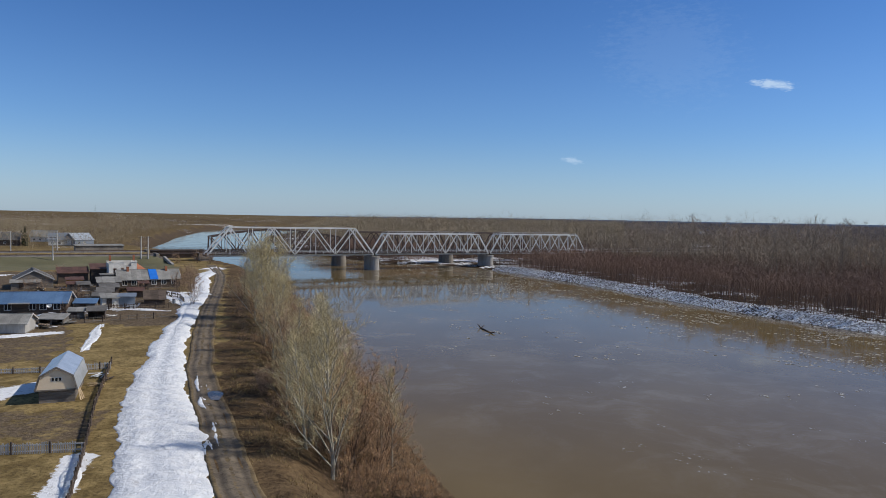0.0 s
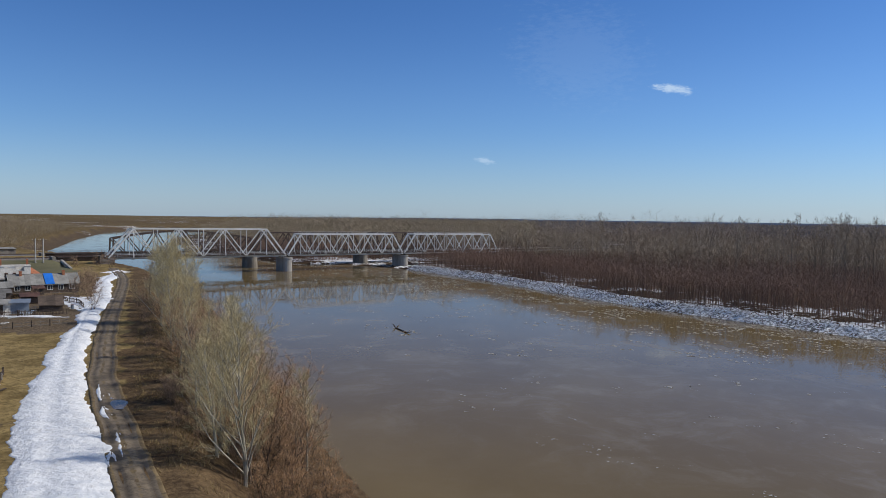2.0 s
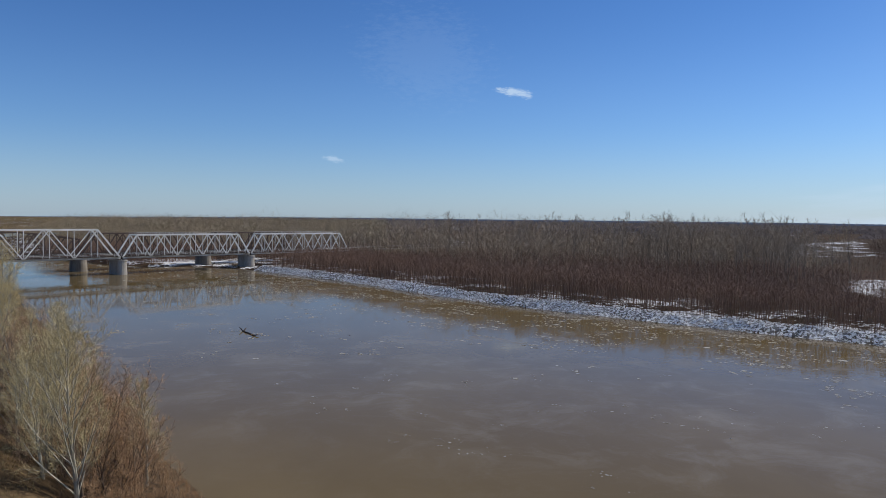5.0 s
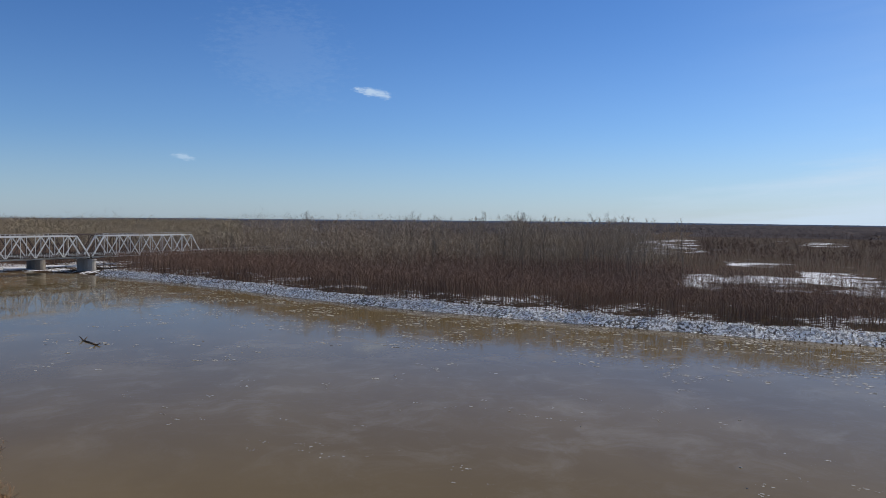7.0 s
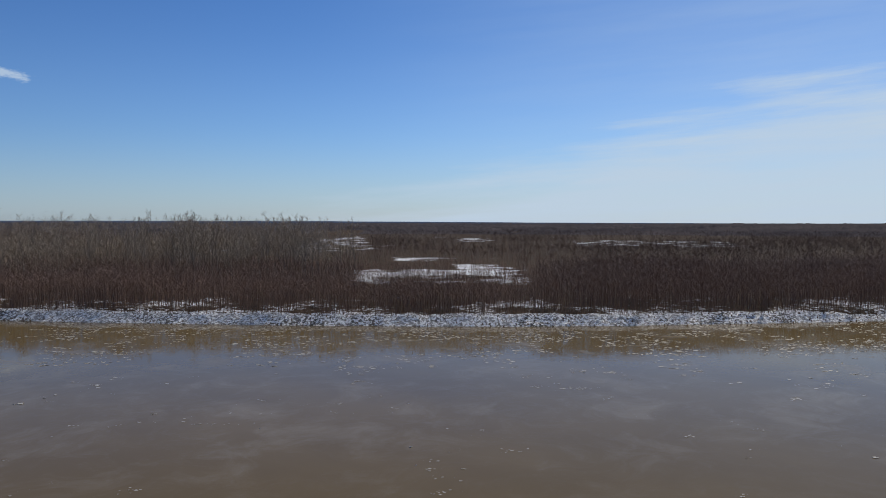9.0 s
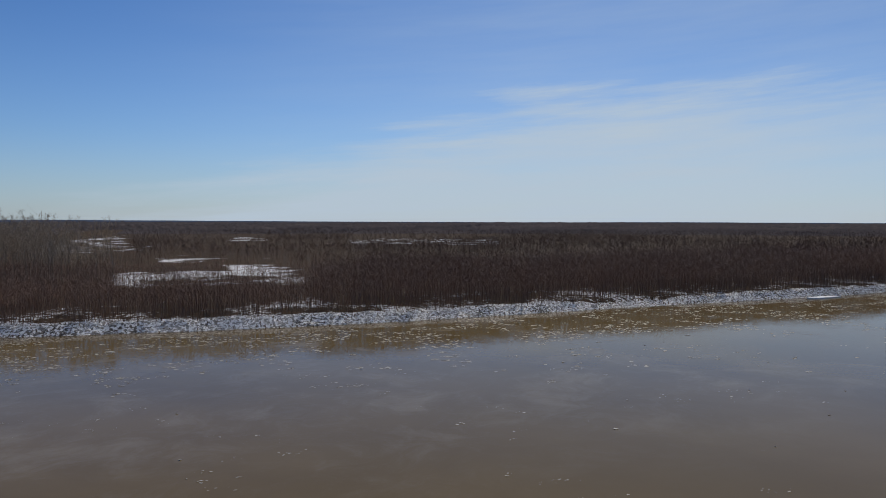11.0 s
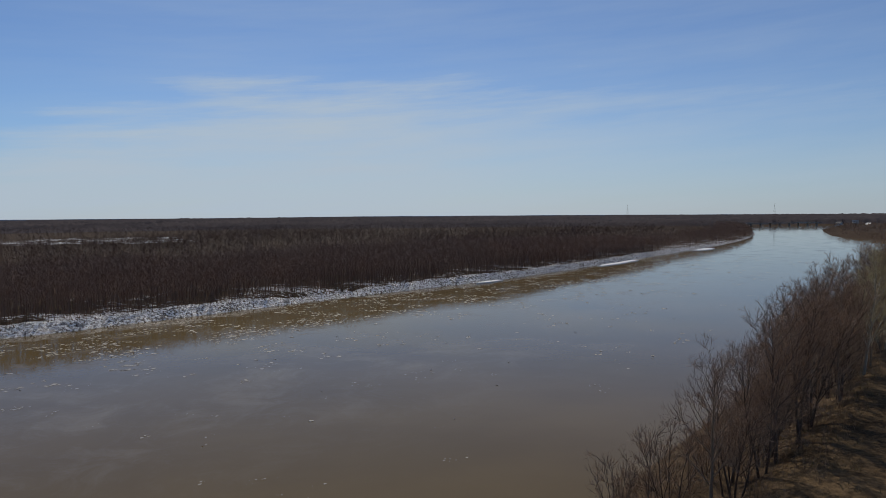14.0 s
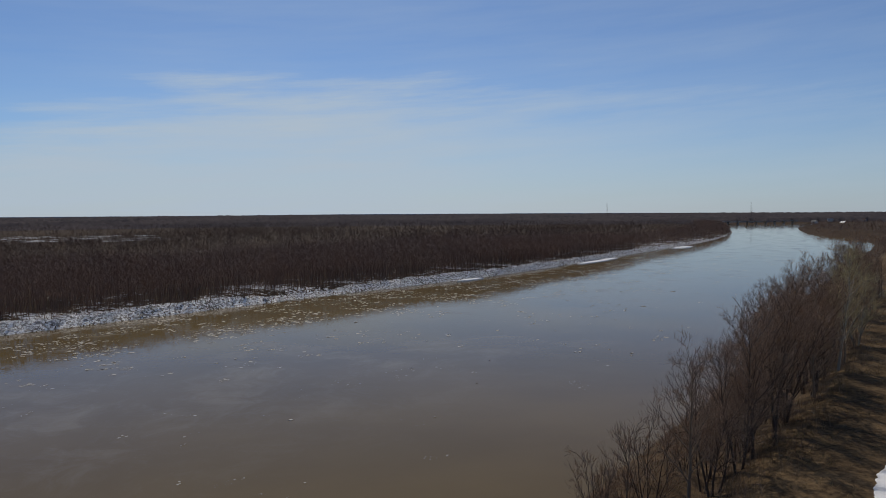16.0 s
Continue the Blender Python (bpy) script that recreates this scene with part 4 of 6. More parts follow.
# the same thicket further along the shore, on both sides
x, y, z = stand(80000, 430, 1150, lambda x, y, dn, df, s, o: (df < dn) & (df > 1.5) & (df < 42) & chance(0.9 * ramp(df, 60, 8)), 88, 122)
wood_mesh("thicket", x, y, z, rng.uniform(5.5, 9.5, len(x)) * (0.8 + 0.4 * ramp(shore(x, y)[1], 5, 30)), 11, 0.12, 0.17, 0.28, "thicket", "brown wood of bare willows at the water further down the far bank", 0.2, 3, 1)
# bare saplings at its edge
x, y, z = stand(90000, 120, 430, lambda x, y, dn, df, s, o: (df < dn) & (df > 4.0) & (df < 26))
wood_mesh("saplings", x, y, z + 0.3, rng.uniform(1.4, 4.2, len(x)), 2, 0.34, 0.035, 0.16, "thicket", "thin bare saplings along the snowy bank's edge", 0.25, 2, 1)
# tall poplars far behind it, giving way to an even willow wood downstream
x, y, z = stand(46000, 180, 560, lambda x, y, dn, df, s, o: (df < dn) & (df > 40) & (far_of(x, y) > 258 + 14 * wave(x, y, 12, 6.0)) & (east(x, y) + 3 * wave(x, y, 40, 3.0) < 47) & chance(
    np.clip(0.52 + 0.55 * wave(x, y, 60, 9.0), 0.08, 1) * (0.35 + 0.65 * ramp(far_of(x, y), 480, 400)) * np.where(east(x, y) > 40, 0.45, 1.0)))
wood_mesh("poplar_wood", x, y, z, (rng.uniform(12.5, 19.0, len(x)) + 7.5 * (rng.uniform(0, 1, len(x)) > 0.70) * ramp(wave(x, y, 30, 3.0), -0.4, 0.3) + 2.5 * wave(x, y, 60, 5.0)) * np.where(east(x, y) > 43, 0.72, 1.0), 46, 0.075, 0.085, 0.27, "poplars", "tall bare grey-beige poplars behind the far bank", 0.2, 5, 1)
x, y, z = stand(60000, 130, 760, lambda x, y, dn, df, s, o: (df < dn) & (df > np.where(east(x, y) < 64, 110, 30 + 8 * wave(x, y, 12, 2.0))) & (east(x, y) + 4 * wave(x, y, 40, 3.0) >= 45) & chance(np.clip(0.5 + 0.5 * wave(x, y, 70, 9.0), 0.2, 1) * np.where(east(x, y) < 60, 0.5, 0.8)))
wood_mesh("willow_wood", x, y, z, (rng.uniform(7.5, 13.0, len(x)) + 2.0 * wave(x, y, 60, 5.0)) * np.where(east(x, y) < 66, 0.72, 0.72 + 0.28 * ramp(shore(x, y)[1], 25, 80)), 30, 0.055, 0.08, 0.25, "willow_wood", "even dark red-brown wood of bare willows behind the far bank", 0.22, 4, 1)
# undergrowth between the poplars
x, y, z = stand(13000, 200, 560, lambda x, y, dn, df, s, o: (df < dn) & (df > 90) & (wave(x, y, 35, 2.0) > -0.35), -38, 100)
wood_mesh("undergrowth", x, y, z, rng.uniform(2.5, 6.0, len(x)), 10, 0.10, 0.085, 0.25, "thicket", "brown undergrowth between the poplars", 0.15, 2, 1)
# woods of the plain, thinning to clumps far off
x, y, z = stand(32000, 420, 1500, lambda x, y, dn, df, s, o: ((df < dn) | ((o > 60) & (dn > 25) & chance(0.85 + 0 * x))) & (wave(x, y, 160, 4.0) > -0.6), sparse=0.0)
tall = rng.uniform(6.0, 11.5, len(x)) * np.where(x < -100, 0.6, 1.0) * (0.7 + 0.3 * ramp(wave(x, y, 45, 1.0), -0.6, 0.5))
# trees on bearings towards the sun get the copy with backlight painted in
backlit = east(x, y) > 56
for name, pick, mat in (("plain_woods", ~backlit, "far_wood"), ("downstream_woods", backlit, "backlit_wood")):
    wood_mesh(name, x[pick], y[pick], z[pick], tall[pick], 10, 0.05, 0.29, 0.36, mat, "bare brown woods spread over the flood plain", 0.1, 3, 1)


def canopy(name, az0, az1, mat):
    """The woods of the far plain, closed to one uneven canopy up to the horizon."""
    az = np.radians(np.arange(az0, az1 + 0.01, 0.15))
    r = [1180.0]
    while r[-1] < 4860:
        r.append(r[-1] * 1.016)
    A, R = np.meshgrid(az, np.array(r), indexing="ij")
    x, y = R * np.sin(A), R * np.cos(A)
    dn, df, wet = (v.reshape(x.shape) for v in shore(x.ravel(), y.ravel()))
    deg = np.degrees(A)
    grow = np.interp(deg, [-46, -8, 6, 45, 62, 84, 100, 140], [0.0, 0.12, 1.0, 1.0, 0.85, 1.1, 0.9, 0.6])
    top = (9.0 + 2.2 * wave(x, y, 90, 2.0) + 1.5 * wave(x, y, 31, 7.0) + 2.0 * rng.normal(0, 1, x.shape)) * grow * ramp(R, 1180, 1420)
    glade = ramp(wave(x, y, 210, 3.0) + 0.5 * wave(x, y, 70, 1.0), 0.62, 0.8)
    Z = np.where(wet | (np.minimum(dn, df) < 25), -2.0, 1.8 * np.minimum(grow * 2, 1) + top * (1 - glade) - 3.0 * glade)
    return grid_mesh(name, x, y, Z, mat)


tagged(canopy("distant_woods", -4.0, 140, "far_hazed_wood"), "distant dark woods up to the horizon, tinted with haze", "woods", kind="stuff")
tagged(canopy("distant_woods", -46, -4.0, "west_hazed_wood"), "distant brown woods up to the horizon, paled with haze", "woods", kind="stuff")


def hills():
    """The low wooded rise on the horizon, the blue of distance put into its colour."""
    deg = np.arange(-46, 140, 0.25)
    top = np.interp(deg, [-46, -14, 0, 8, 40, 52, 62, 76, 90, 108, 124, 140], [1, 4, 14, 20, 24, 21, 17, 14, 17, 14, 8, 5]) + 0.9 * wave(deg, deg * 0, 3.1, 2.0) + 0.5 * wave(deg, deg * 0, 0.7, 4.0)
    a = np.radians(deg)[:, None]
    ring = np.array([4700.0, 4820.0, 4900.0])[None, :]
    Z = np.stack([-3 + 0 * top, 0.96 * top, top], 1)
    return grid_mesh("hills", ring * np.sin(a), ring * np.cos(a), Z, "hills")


tagged(hills(), "low wooded hills along the horizon, coloured blue with haze", "backdrop", kind="structure")
# trees beyond the railway on the near side
x, y, z = stand(8200, 290, 900, lambda x, y, dn, df, s, o: (dn < df) & (o > 66) & (dn > 14) & (wave(x, y, 40, 5.0) > -0.6), -38, -6)
wood_mesh("floodplain_willows", x, y, z, rng.uniform(11.0, 17.0, len(x)) * (0.36 + 0.60 * ramp(shore(x, y)[0], 15, 75)) * np.where(east(x, y) < -25, 0.75, 1.0), 30, 0.06, 0.10, 0.32, "willow_haze", "olive-brown willows beyond the railway", 0.15, 5, 1)
# olive willows behind the bridge, across the upstream bend
x, y, z = stand(5600, 400, 1000, lambda x, y, dn, df, s, o: (df < dn) & (o > 60) & (df > 12), -14, 14)
wood_mesh("upstream_willows", x, y, z, rng.uniform(17.5, 24.0, len(x)) * (0.5 + 0.5 * ramp(shore(x, y)[1], 12, 60)), 24, 0.06, 0.16, 0.30, "willow_haze", "olive-brown bare wood beyond the railway bridge", 0.15, 5, 1)
# low brush on the near shore far downstream
x, y, z = stand(12000, 330, 1500, lambda x, y, dn, df, s, o: (dn < df) & (dn > 0.8) & chance(0.35 + 0.65 * ramp(dn, 60, 20)), 108, 136)
wood_mesh("shore_brush", x, y, z, rng.uniform(3.0, 6.5, len(x)), 12, 0.2, 0.30, 0.4, "thicket", "low brown brush on the far downstream shore", 0.05)
# thin brush on the near bank's slopes
for name, az0, az1, label in (("slope_brush", 92, 136, "thin dark brush and dead stems on the shaded slope"), ("slope_brush", -30, 6, "thin brown brush and dead stems on the dyke's slope")):
    x, y, z = stand(30000, 45, 200, lambda x, y, dn, df, s, o: (dn < df) & (dn > 1.5) & (dn < (15.0 if az0 > 0 else 10.5)) & (wave(x, y, 3.0, 6.0) > -0.4), az0, az1)
    wood_mesh(name, x[:7000], y[:7000], z[:7000], rng.uniform(0.5, 1.7, len(x))[:7000], 9, 0.12, 0.016, 0.35, "twig_dark", label, 0.1)
# brush poking out of the snow of the far bank
n = len(BRUSH)
tip = BRUSH + np.stack([rng.normal(0, 0.25, n), rng.normal(0, 0.25, n), rng.uniform(0.1, 0.55, n)], 1)
a = rng.uniform(0, 6.28, n)
tri = spikes(BRUSH - np.array([0, 0, 0.1]), tip, rng.uniform(0.08, 0.45, n), np.stack([np.cos(a), np.sin(a), 0 * a], 1)).reshape(-1, 3)
me = bpy.data.meshes.new("bank_brush")
me.from_pydata(tri.tolist(), [], [(i, i + 1, i + 2) for i in range(0, len(tri), 3)])
me.materials.append(M["thicket"])
tagged(new("bank_brush", me), "dead brush and stems poking out of the snowy bank", "brush", kind="stuff")

# ---- trees on the near bank ----


def tree_meshes(seed, tall, limbs, bare_to, spread, stems=1, lean=0.3, twigs=7, fine_w=0.008, girth=0.0135):
    """Wood and twigs of one bare tree: stems that fork, ascending limbs, branches, and two orders of fine twigs."""
    r = random.Random(seed)
    wood, fine = Geo(), []

    def grow(p, d, length, radius, bend, up, n, taper=0.8):
        pts, at, way = [p], p.copy(), d.copy()
        for _ in range(n):
            way = (way + Vector((r.uniform(-1, 1), r.uniform(-1, 1), r.uniform(-1, 1))) * bend + Vector((0, 0, up))).normalized()
            at = at + way * (length / n)
            pts.append(at.copy())
        return pts, [radius * (1 - taper * i / n) for i in range(n + 1)]

    def along(pts, u):
        u *= len(pts) - 1
        i = min(int(u), len(pts) - 2)
        return pts[i].lerp(pts[i + 1], u - i), (pts[i + 1] - pts[i]).normalized()

    def aside(d, open_, a=None):
        a = r.uniform(0, 2 * math.pi) if a is None else a
        s = d.cross(Vector((math.cos(a), math.sin(a), 0.15))).normalized()
        return (d * math.cos(open_) + s * math.sin(open_)).normalized()

    def spray(br, length):
        """Fine twigs along a branch, and one off each of them."""
        for _ in range(int(twigs * (0.5 + 0.5 * length))):
            x0, e2 = along(br, r.uniform(0.1, 1.0))
            tl = r.uniform(0.30, 0.85) * (0.6 + 0.4 * tall / 13)
            tw = (aside(e2, r.uniform(0.3, 0.85)) + Vector((0, 0, 0.12))).normalized()
            tip = x0 + tw * tl
            fine.append((x0, tip, fine_w * 1.15))
            for _ in range(2):
                x1 = x0.lerp(tip, r.uniform(0.2, 0.9))
                fine.append((x1, x1 + aside(tw, r.uniform(0.35, 0.8)) * tl * r.uniform(0.3, 0.6), fine_w))

    def stem(p, d, length, radius, count, low):
        trunk, tr = grow(p, d, length, radius, 0.085, 0.045, 9, 0.9)
        wood.tube(trunk, tr, 7)
        for i in range(count):
            u = low + (0.97 - low) * ((i + r.uniform(0, 0.9)) / count) ** 0.85
            q, e = along(trunk, u)
            ln = length * spread * (0.30 + 0.95 * (1 - u) ** 0.8) * r.uniform(0.6, 1.2)
            limb, lr = grow(q, aside(e, r.uniform(0.45, 0.85) - 0.15 * u, i * 2.4 + r.uniform(-0.7, 0.7)), ln, radius * 0.42 * (1.1 - 0.8 * u) + 0.008, 0.13, 0.06, 4)
            wood.tube(limb, lr, 3)
            for j in range(int(4 + ln * 1.5)):
                v = r.uniform(0.15, 1.0)
                q2, e2 = along(limb, v)
                bl = (0.45 + 0.36 * ln * (1.1 - 0.6 * v)) * r.uniform(0.6, 1.2)
                br, brr = grow(q2, aside(e2, r.uniform(0.4, 0.85)), bl, 0.013 * (1.3 - 0.6 * v), 0.12, 0.05, 2)
                side = (br[2] - br[0]).cross(Vector((r.uniform(-1, 1), r.uniform(-1, 1), r.uniform(-1, 1)))).normalized() * brr[0]
                wood.face([br[0] + side, br[0] - side, br[1] - side * 0.7, br[2], br[1] + side * 0.7])
                spray(br, bl)
        spray(trunk[-4:], 2.0)

    for k in range(stems):
        a = 2 * math.pi * k / stems + r.uniform(-0.5, 0.5)
        tilt = r.uniform(0.0, 0.06) if stems == 1 else lean * r.uniform(0.45, 1.25)
        d0 = Vector((math.cos(a) * tilt, math.sin(a) * tilt, 1)).normalized()
        h = tall * (1.0 if k == 0 else r.uniform(0.7, 1.0)) * 0.95
        foot = Vector((math.cos(a) * 0.16, math.sin(a) * 0.16, -0.4)) * min(stems - 1, 1) + Vector((0, 0, -0.4))
        stem(foot, d0, h, girth * tall / stems ** 0.3, limbs, bare_to)
    tw = Geo()
    for p, q, wd in fine:
        s = (q - p).cross(Vector((r.uniform(-1, 1), r.uniform(-1, 1), r.uniform(-1, 1)))).normalized() * wd
        tw.face([p + s, p - s, q])
    return wood, tw


KINDS = {
    # seed, height, limbs, bare part of the stem, spread, stems, lean, twigs, bark, twig colour, label
    "poplar": (3, 14.0, 36, 0.05, 0.44, 1, 0.0, 11, "bark_pale", "twig_straw", "bare poplar with a pale trunk and straw-coloured twigs"),
    "poplar_b": (11, 15.0, 26, 0.18, 0.34, 1, 0.0, 11, "bark_pale", "twig_straw", "tall slender bare poplar with pale limbs"),
    "poplar_c": (17, 13.5, 18, 0.10, 0.42, 2, 0.18, 10, "bark_pale", "twig_straw", "forked bare poplar with two pale stems"),
    "willow": (5, 8.5, 9, 0.12, 0.46, 4, 0.40, 7, "bark_dark", "twig_orange", "bare bushy willow with rust-orange twigs by the water"),
    "willow_dark": (8, 12.0, 12, 0.24, 0.44, 3, 0.30, 8, "bark_dark", "twig_dark", "dark bare willow with several thick stems on the slope"),
    "willow_fork": (26, 11.8, 16, 0.26, 0.46, 2, 0.32, 9, "bark_dark", "twig_dark", "dark bare willow with a forked trunk on the slope"),
    "alder": (21, 12.8, 28, 0.22, 0.48, 1, 0.0, 10, "bark_dark", "twig_dark", "dark bare tree with a rounded crown of fine twigs"),
    "aspen": (29, 13.0, 24, 0.18, 0.40, 1, 0.0, 9, "bark_grey", "twig_dark", "slender bare tree with a pale grey trunk on the slope"),
    "shrub": (31, 4.6, 6, 0.08, 0.42, 4, 0.42, 8, "bark_dark", "twig_orange", "bare many-stemmed shrub at the water's edge"),
    "sapling": (43, 8.5, 13, 0.16, 0.27, 1, 0.0, 7, "bark_grey", "twig_dark", "thin young bare tree on the bank's slope"),
    "shrub_dark": (37, 5.2, 6, 0.10, 0.38, 5, 0.36, 6, "bark_dark", "twig_dark", "dark bare many-stemmed shrub on the slope"),
}
BUILT = {}


def plant(kind, x, y, scale=1.0, turn=0.0):
    z = float(height(np.array([x]), np.array([y]))[0])
    at = pose(x, y, z - 0.05, 0, 0, turn) @ Matrix.Diagonal((scale, scale, scale, 1))
    if kind not in BUILT:
        seed, tall, limbs, bare_to, spread, stems, lean, twigs, bark, twig, label = KINDS[kind]
        wood, tw = tree_meshes(seed, tall, limbs, bare_to, spread, stems, lean, twigs, 0.0095)
        BUILT[kind] = (wood.mesh("trunk", (bark,)), tw.mesh("crown", (twig,)), label)
    trunk, crown, label = BUILT[kind]
    bush = kind.startswith("shrub")
    root = thing("shrub" if bush else "tree", at, label, "shrub" if bush else "tree", "trees along the near bank")
    part("trunk", trunk, (), root)
    part("crown", crown, (), root)


# the old poplars that stand above the far wood, each with its own crown
def far_poplar(seed):
    wood, tw = tree_meshes(seed, 20.0, 14 if seed % 2 else 9, 0.26, 0.38, 1 if seed % 2 else 2, 0.20, 3, 0.03, 0.008)
    return wood.mesh("trunk", ("poplar_bark",)), tw.mesh("crown", ("poplar_crown",))


TALL = [far_poplar(k) for k in (41, 42, 43)]
r = random.Random(5)
count = 0
while count < 88:
    az, d = r.choice((r.gauss(26, 3.0), r.gauss(35, 3.5), r.gauss(38, 2.0), r.uniform(4, 47), r.gauss(43.6, 1.3))), r.uniform(262, 370)
    p = heading(az) * d
    dn, df, wet = shore(np.array([p.x]), np.array([p.y]))
    if wet[0] or df[0] < 30 or dn[0] < df[0]:
        continue
    trunk, crown = TALL[count % 3]
    k = r.uniform(0.92, 1.20)
    z = float(height(np.array([p.x]), np.array([p.y]))[0])
    root = thing("poplar", pose(p.x, p.y, z - 0.1, 0, 0, r.uniform(0, 360)) @ Matrix.Diagonal((k, k, k, 1)), "tall old bare poplar rising above the far wood", "tree", "tall poplars across the river")
    part("trunk", trunk, (), root)
    part("crown", crown, (), root)
    count += 1

NORTH = [("poplar", -8.2, 56.0, 0.98, 0), ("poplar_c", -11.6, 64.5, 0.92, 80), ("willow_dark", -7.6, 58, 0.62, 10), ("willow", -6.0, 57.5, 0.85, 40), ("willow", -7.6, 62.5, 0.95, 140), ("willow", -7.2, 66.5, 1.0, 200),
         ("poplar_b", -13.2, 71, 0.84, 30), ("willow", -11.8, 78, 1.05, 20), ("willow", -15.2, 84, 1.1, 310), ("willow", -20.0, 92, 1.0, 100), ("poplar_b", -21.6, 93, 0.72, 70), ("willow", -18.2, 97, 1.05, 240), ("poplar_c", -17.4, 84, 0.74, 150),
         ("poplar", -31.6, 123, 1.04, 120), ("poplar_b", -29.4, 125, 1.06, 5), ("poplar_c", -26.4, 117, 0.98, 250), ("poplar_b", -31, 134, 1.08, 180), ("poplar", -35, 139, 1.0, 300), ("poplar_b", -27.5, 121, 1.0, 200),
         ("poplar_b", -33.5, 147, 0.98, 66), ("poplar", -38, 152, 0.9, 140), ("willow", -22, 108, 1.0, 10), ("willow", -26.5, 113, 0.95, 200), ("poplar_b", -16.5, 79, 0.7, 20), ("poplar_c", -24.8, 103, 0.7, 20),
         ("poplar_b", -11.0, 60.0, 0.66, 200), ("poplar_c", -14.8, 69.5, 0.62, 100), ("shrub", -1.5, 54.5, 0.75, 0), ("shrub", -0.6, 53.6, 0.6, 90), ("willow", -4.6, 58.5, 0.55, 50), ("willow", -5.0, 63.0, 0.7, 170), ("willow", -6.0, 70.5, 0.95, 290), ("willow", -9.0, 77.0, 0.9, 35), ("shrub", -2.2, 59.5, 0.8, 10), ("shrub", -3.6, 54.0, 0.75, 0), ("shrub", -5.6, 53.2, 0.7, 130), ("shrub", -2.6, 53.6, 0.55, 190), ("shrub", -5.0, 56.0, 0.8, 80), ("shrub", -6.6, 54.4, 0.75, 260), ("shrub", -10.5, 64, 1.1, 15), ("shrub", -14.6, 74, 1.1, 75), ("willow", -9.5, 71, 0.9, 150),
         ("shrub", -42, 172, 1.0, 0), ("willow", -14, 90, 1.0, 60), ("shrub", -7.5, 59.5, 1.0, 220), ("shrub", -12.6, 64.5, 0.8, 300)]
SOUTH = [("aspen", 47.8, -24.1, 0.92, 0), ("willow_dark", 49.2, -26.6, 0.88, 30), ("shrub_dark", 50.4, -22.3, 1.5, 200), ("willow_fork", 52.4, -30.5, 0.95, 80), ("alder", 53.8, -32.6, 0.95, 120),
         ("willow_fork", 51.6, -27.2, 0.72, 250), ("alder", 59.2, -37.9, 1.0, 260), ("willow_fork", 61.0, -40.0, 0.98, 170), ("willow_dark", 57.0, -33.0, 0.9, 15), ("alder", 65.0, -42.2, 1.0, 300), ("willow_fork", 68.4, -47.8, 1.08, 140),
         ("aspen", 66.0, -46.5, 1.0, 100), ("willow_dark", 72.0, -49.5, 1.05, 10), ("poplar_b", 75.5, -56.0, 0.95, 220), ("alder", 78, -54, 1.05, 45), ("willow_dark", 84, -61.5, 1.1, 190), ("alder", 90, -64, 1.1, 75),
         ("alder", 96, -72, 1.1, 280), ("willow_fork", 104, -75, 1.1, 130), ("alder", 112, -84, 1.05, 5), ("willow_dark", 121, -89, 1.05, 95), ("alder", 131, -99, 1.05, 205), ("poplar_c", 88, -68, 0.9, 40), ("poplar_c", 99, -77, 0.95, 140),
         ("alder", 142, -107, 1.0, 315), ("willow_dark", 154, -118, 1.0, 25), ("shrub_dark", 50.2, -20.4, 0.62, 20), ("shrub_dark", 56.5, -28.0, 1.0, 100), ("shrub_dark", 63, -36, 1.0, 60), ("alder", 167, -129, 0.95, 160),
         ("willow_dark", 60.5, -36.0, 0.85, 50), ("alder", 70, -45, 0.95, 230), ("willow_fork", 77, -51.5, 1.0, 330), ("alder", 86.5, -59, 1.0, 20), ("willow_dark", 98, -69, 1.0, 70), ("alder", 56.5, -36.2, 0.95, 10),
         ("shrub_dark", 50.8, -18.2, 1.0, 10), ("sapling", 49.8, -20.3, 0.7, 10), ("willow_fork", 54.0, -29.0, 0.62, 300), ("willow_fork", 57.6, -34.2, 0.8, 210), ("aspen", 63.0, -38.2, 0.95, 20), ("willow_dark", 66.5, -41.0, 0.95, 120), ("shrub_dark", 52.8, -19.8, 0.55, 250), ("shrub_dark", 49.5, -18.6, 0.45, 40)]
FILL = []
r = random.Random(12)
for line, n, kinds in (([(-6.5, 60), (-16, 88), (-28, 124), (-40, 165)], 40, ("willow", "shrub", "willow", "poplar_b", "willow")), ([(53, -29), (70, -46), (98, -72), (150, -117)], 34, ("willow_fork", "shrub_dark", "alder", "aspen"))):
    pts = follow(smooth(line, 6), 0.5)
    for _ in range(n):
        i = r.randrange(len(pts[0]))
        o = r.uniform(-3.0, 3.0)
        FILL.append((r.choice(kinds), float(pts[1][i] + pts[3][i] * o), float(pts[2][i] + pts[4][i] * o), r.uniform(0.5, 0.85), r.uniform(0, 360)))
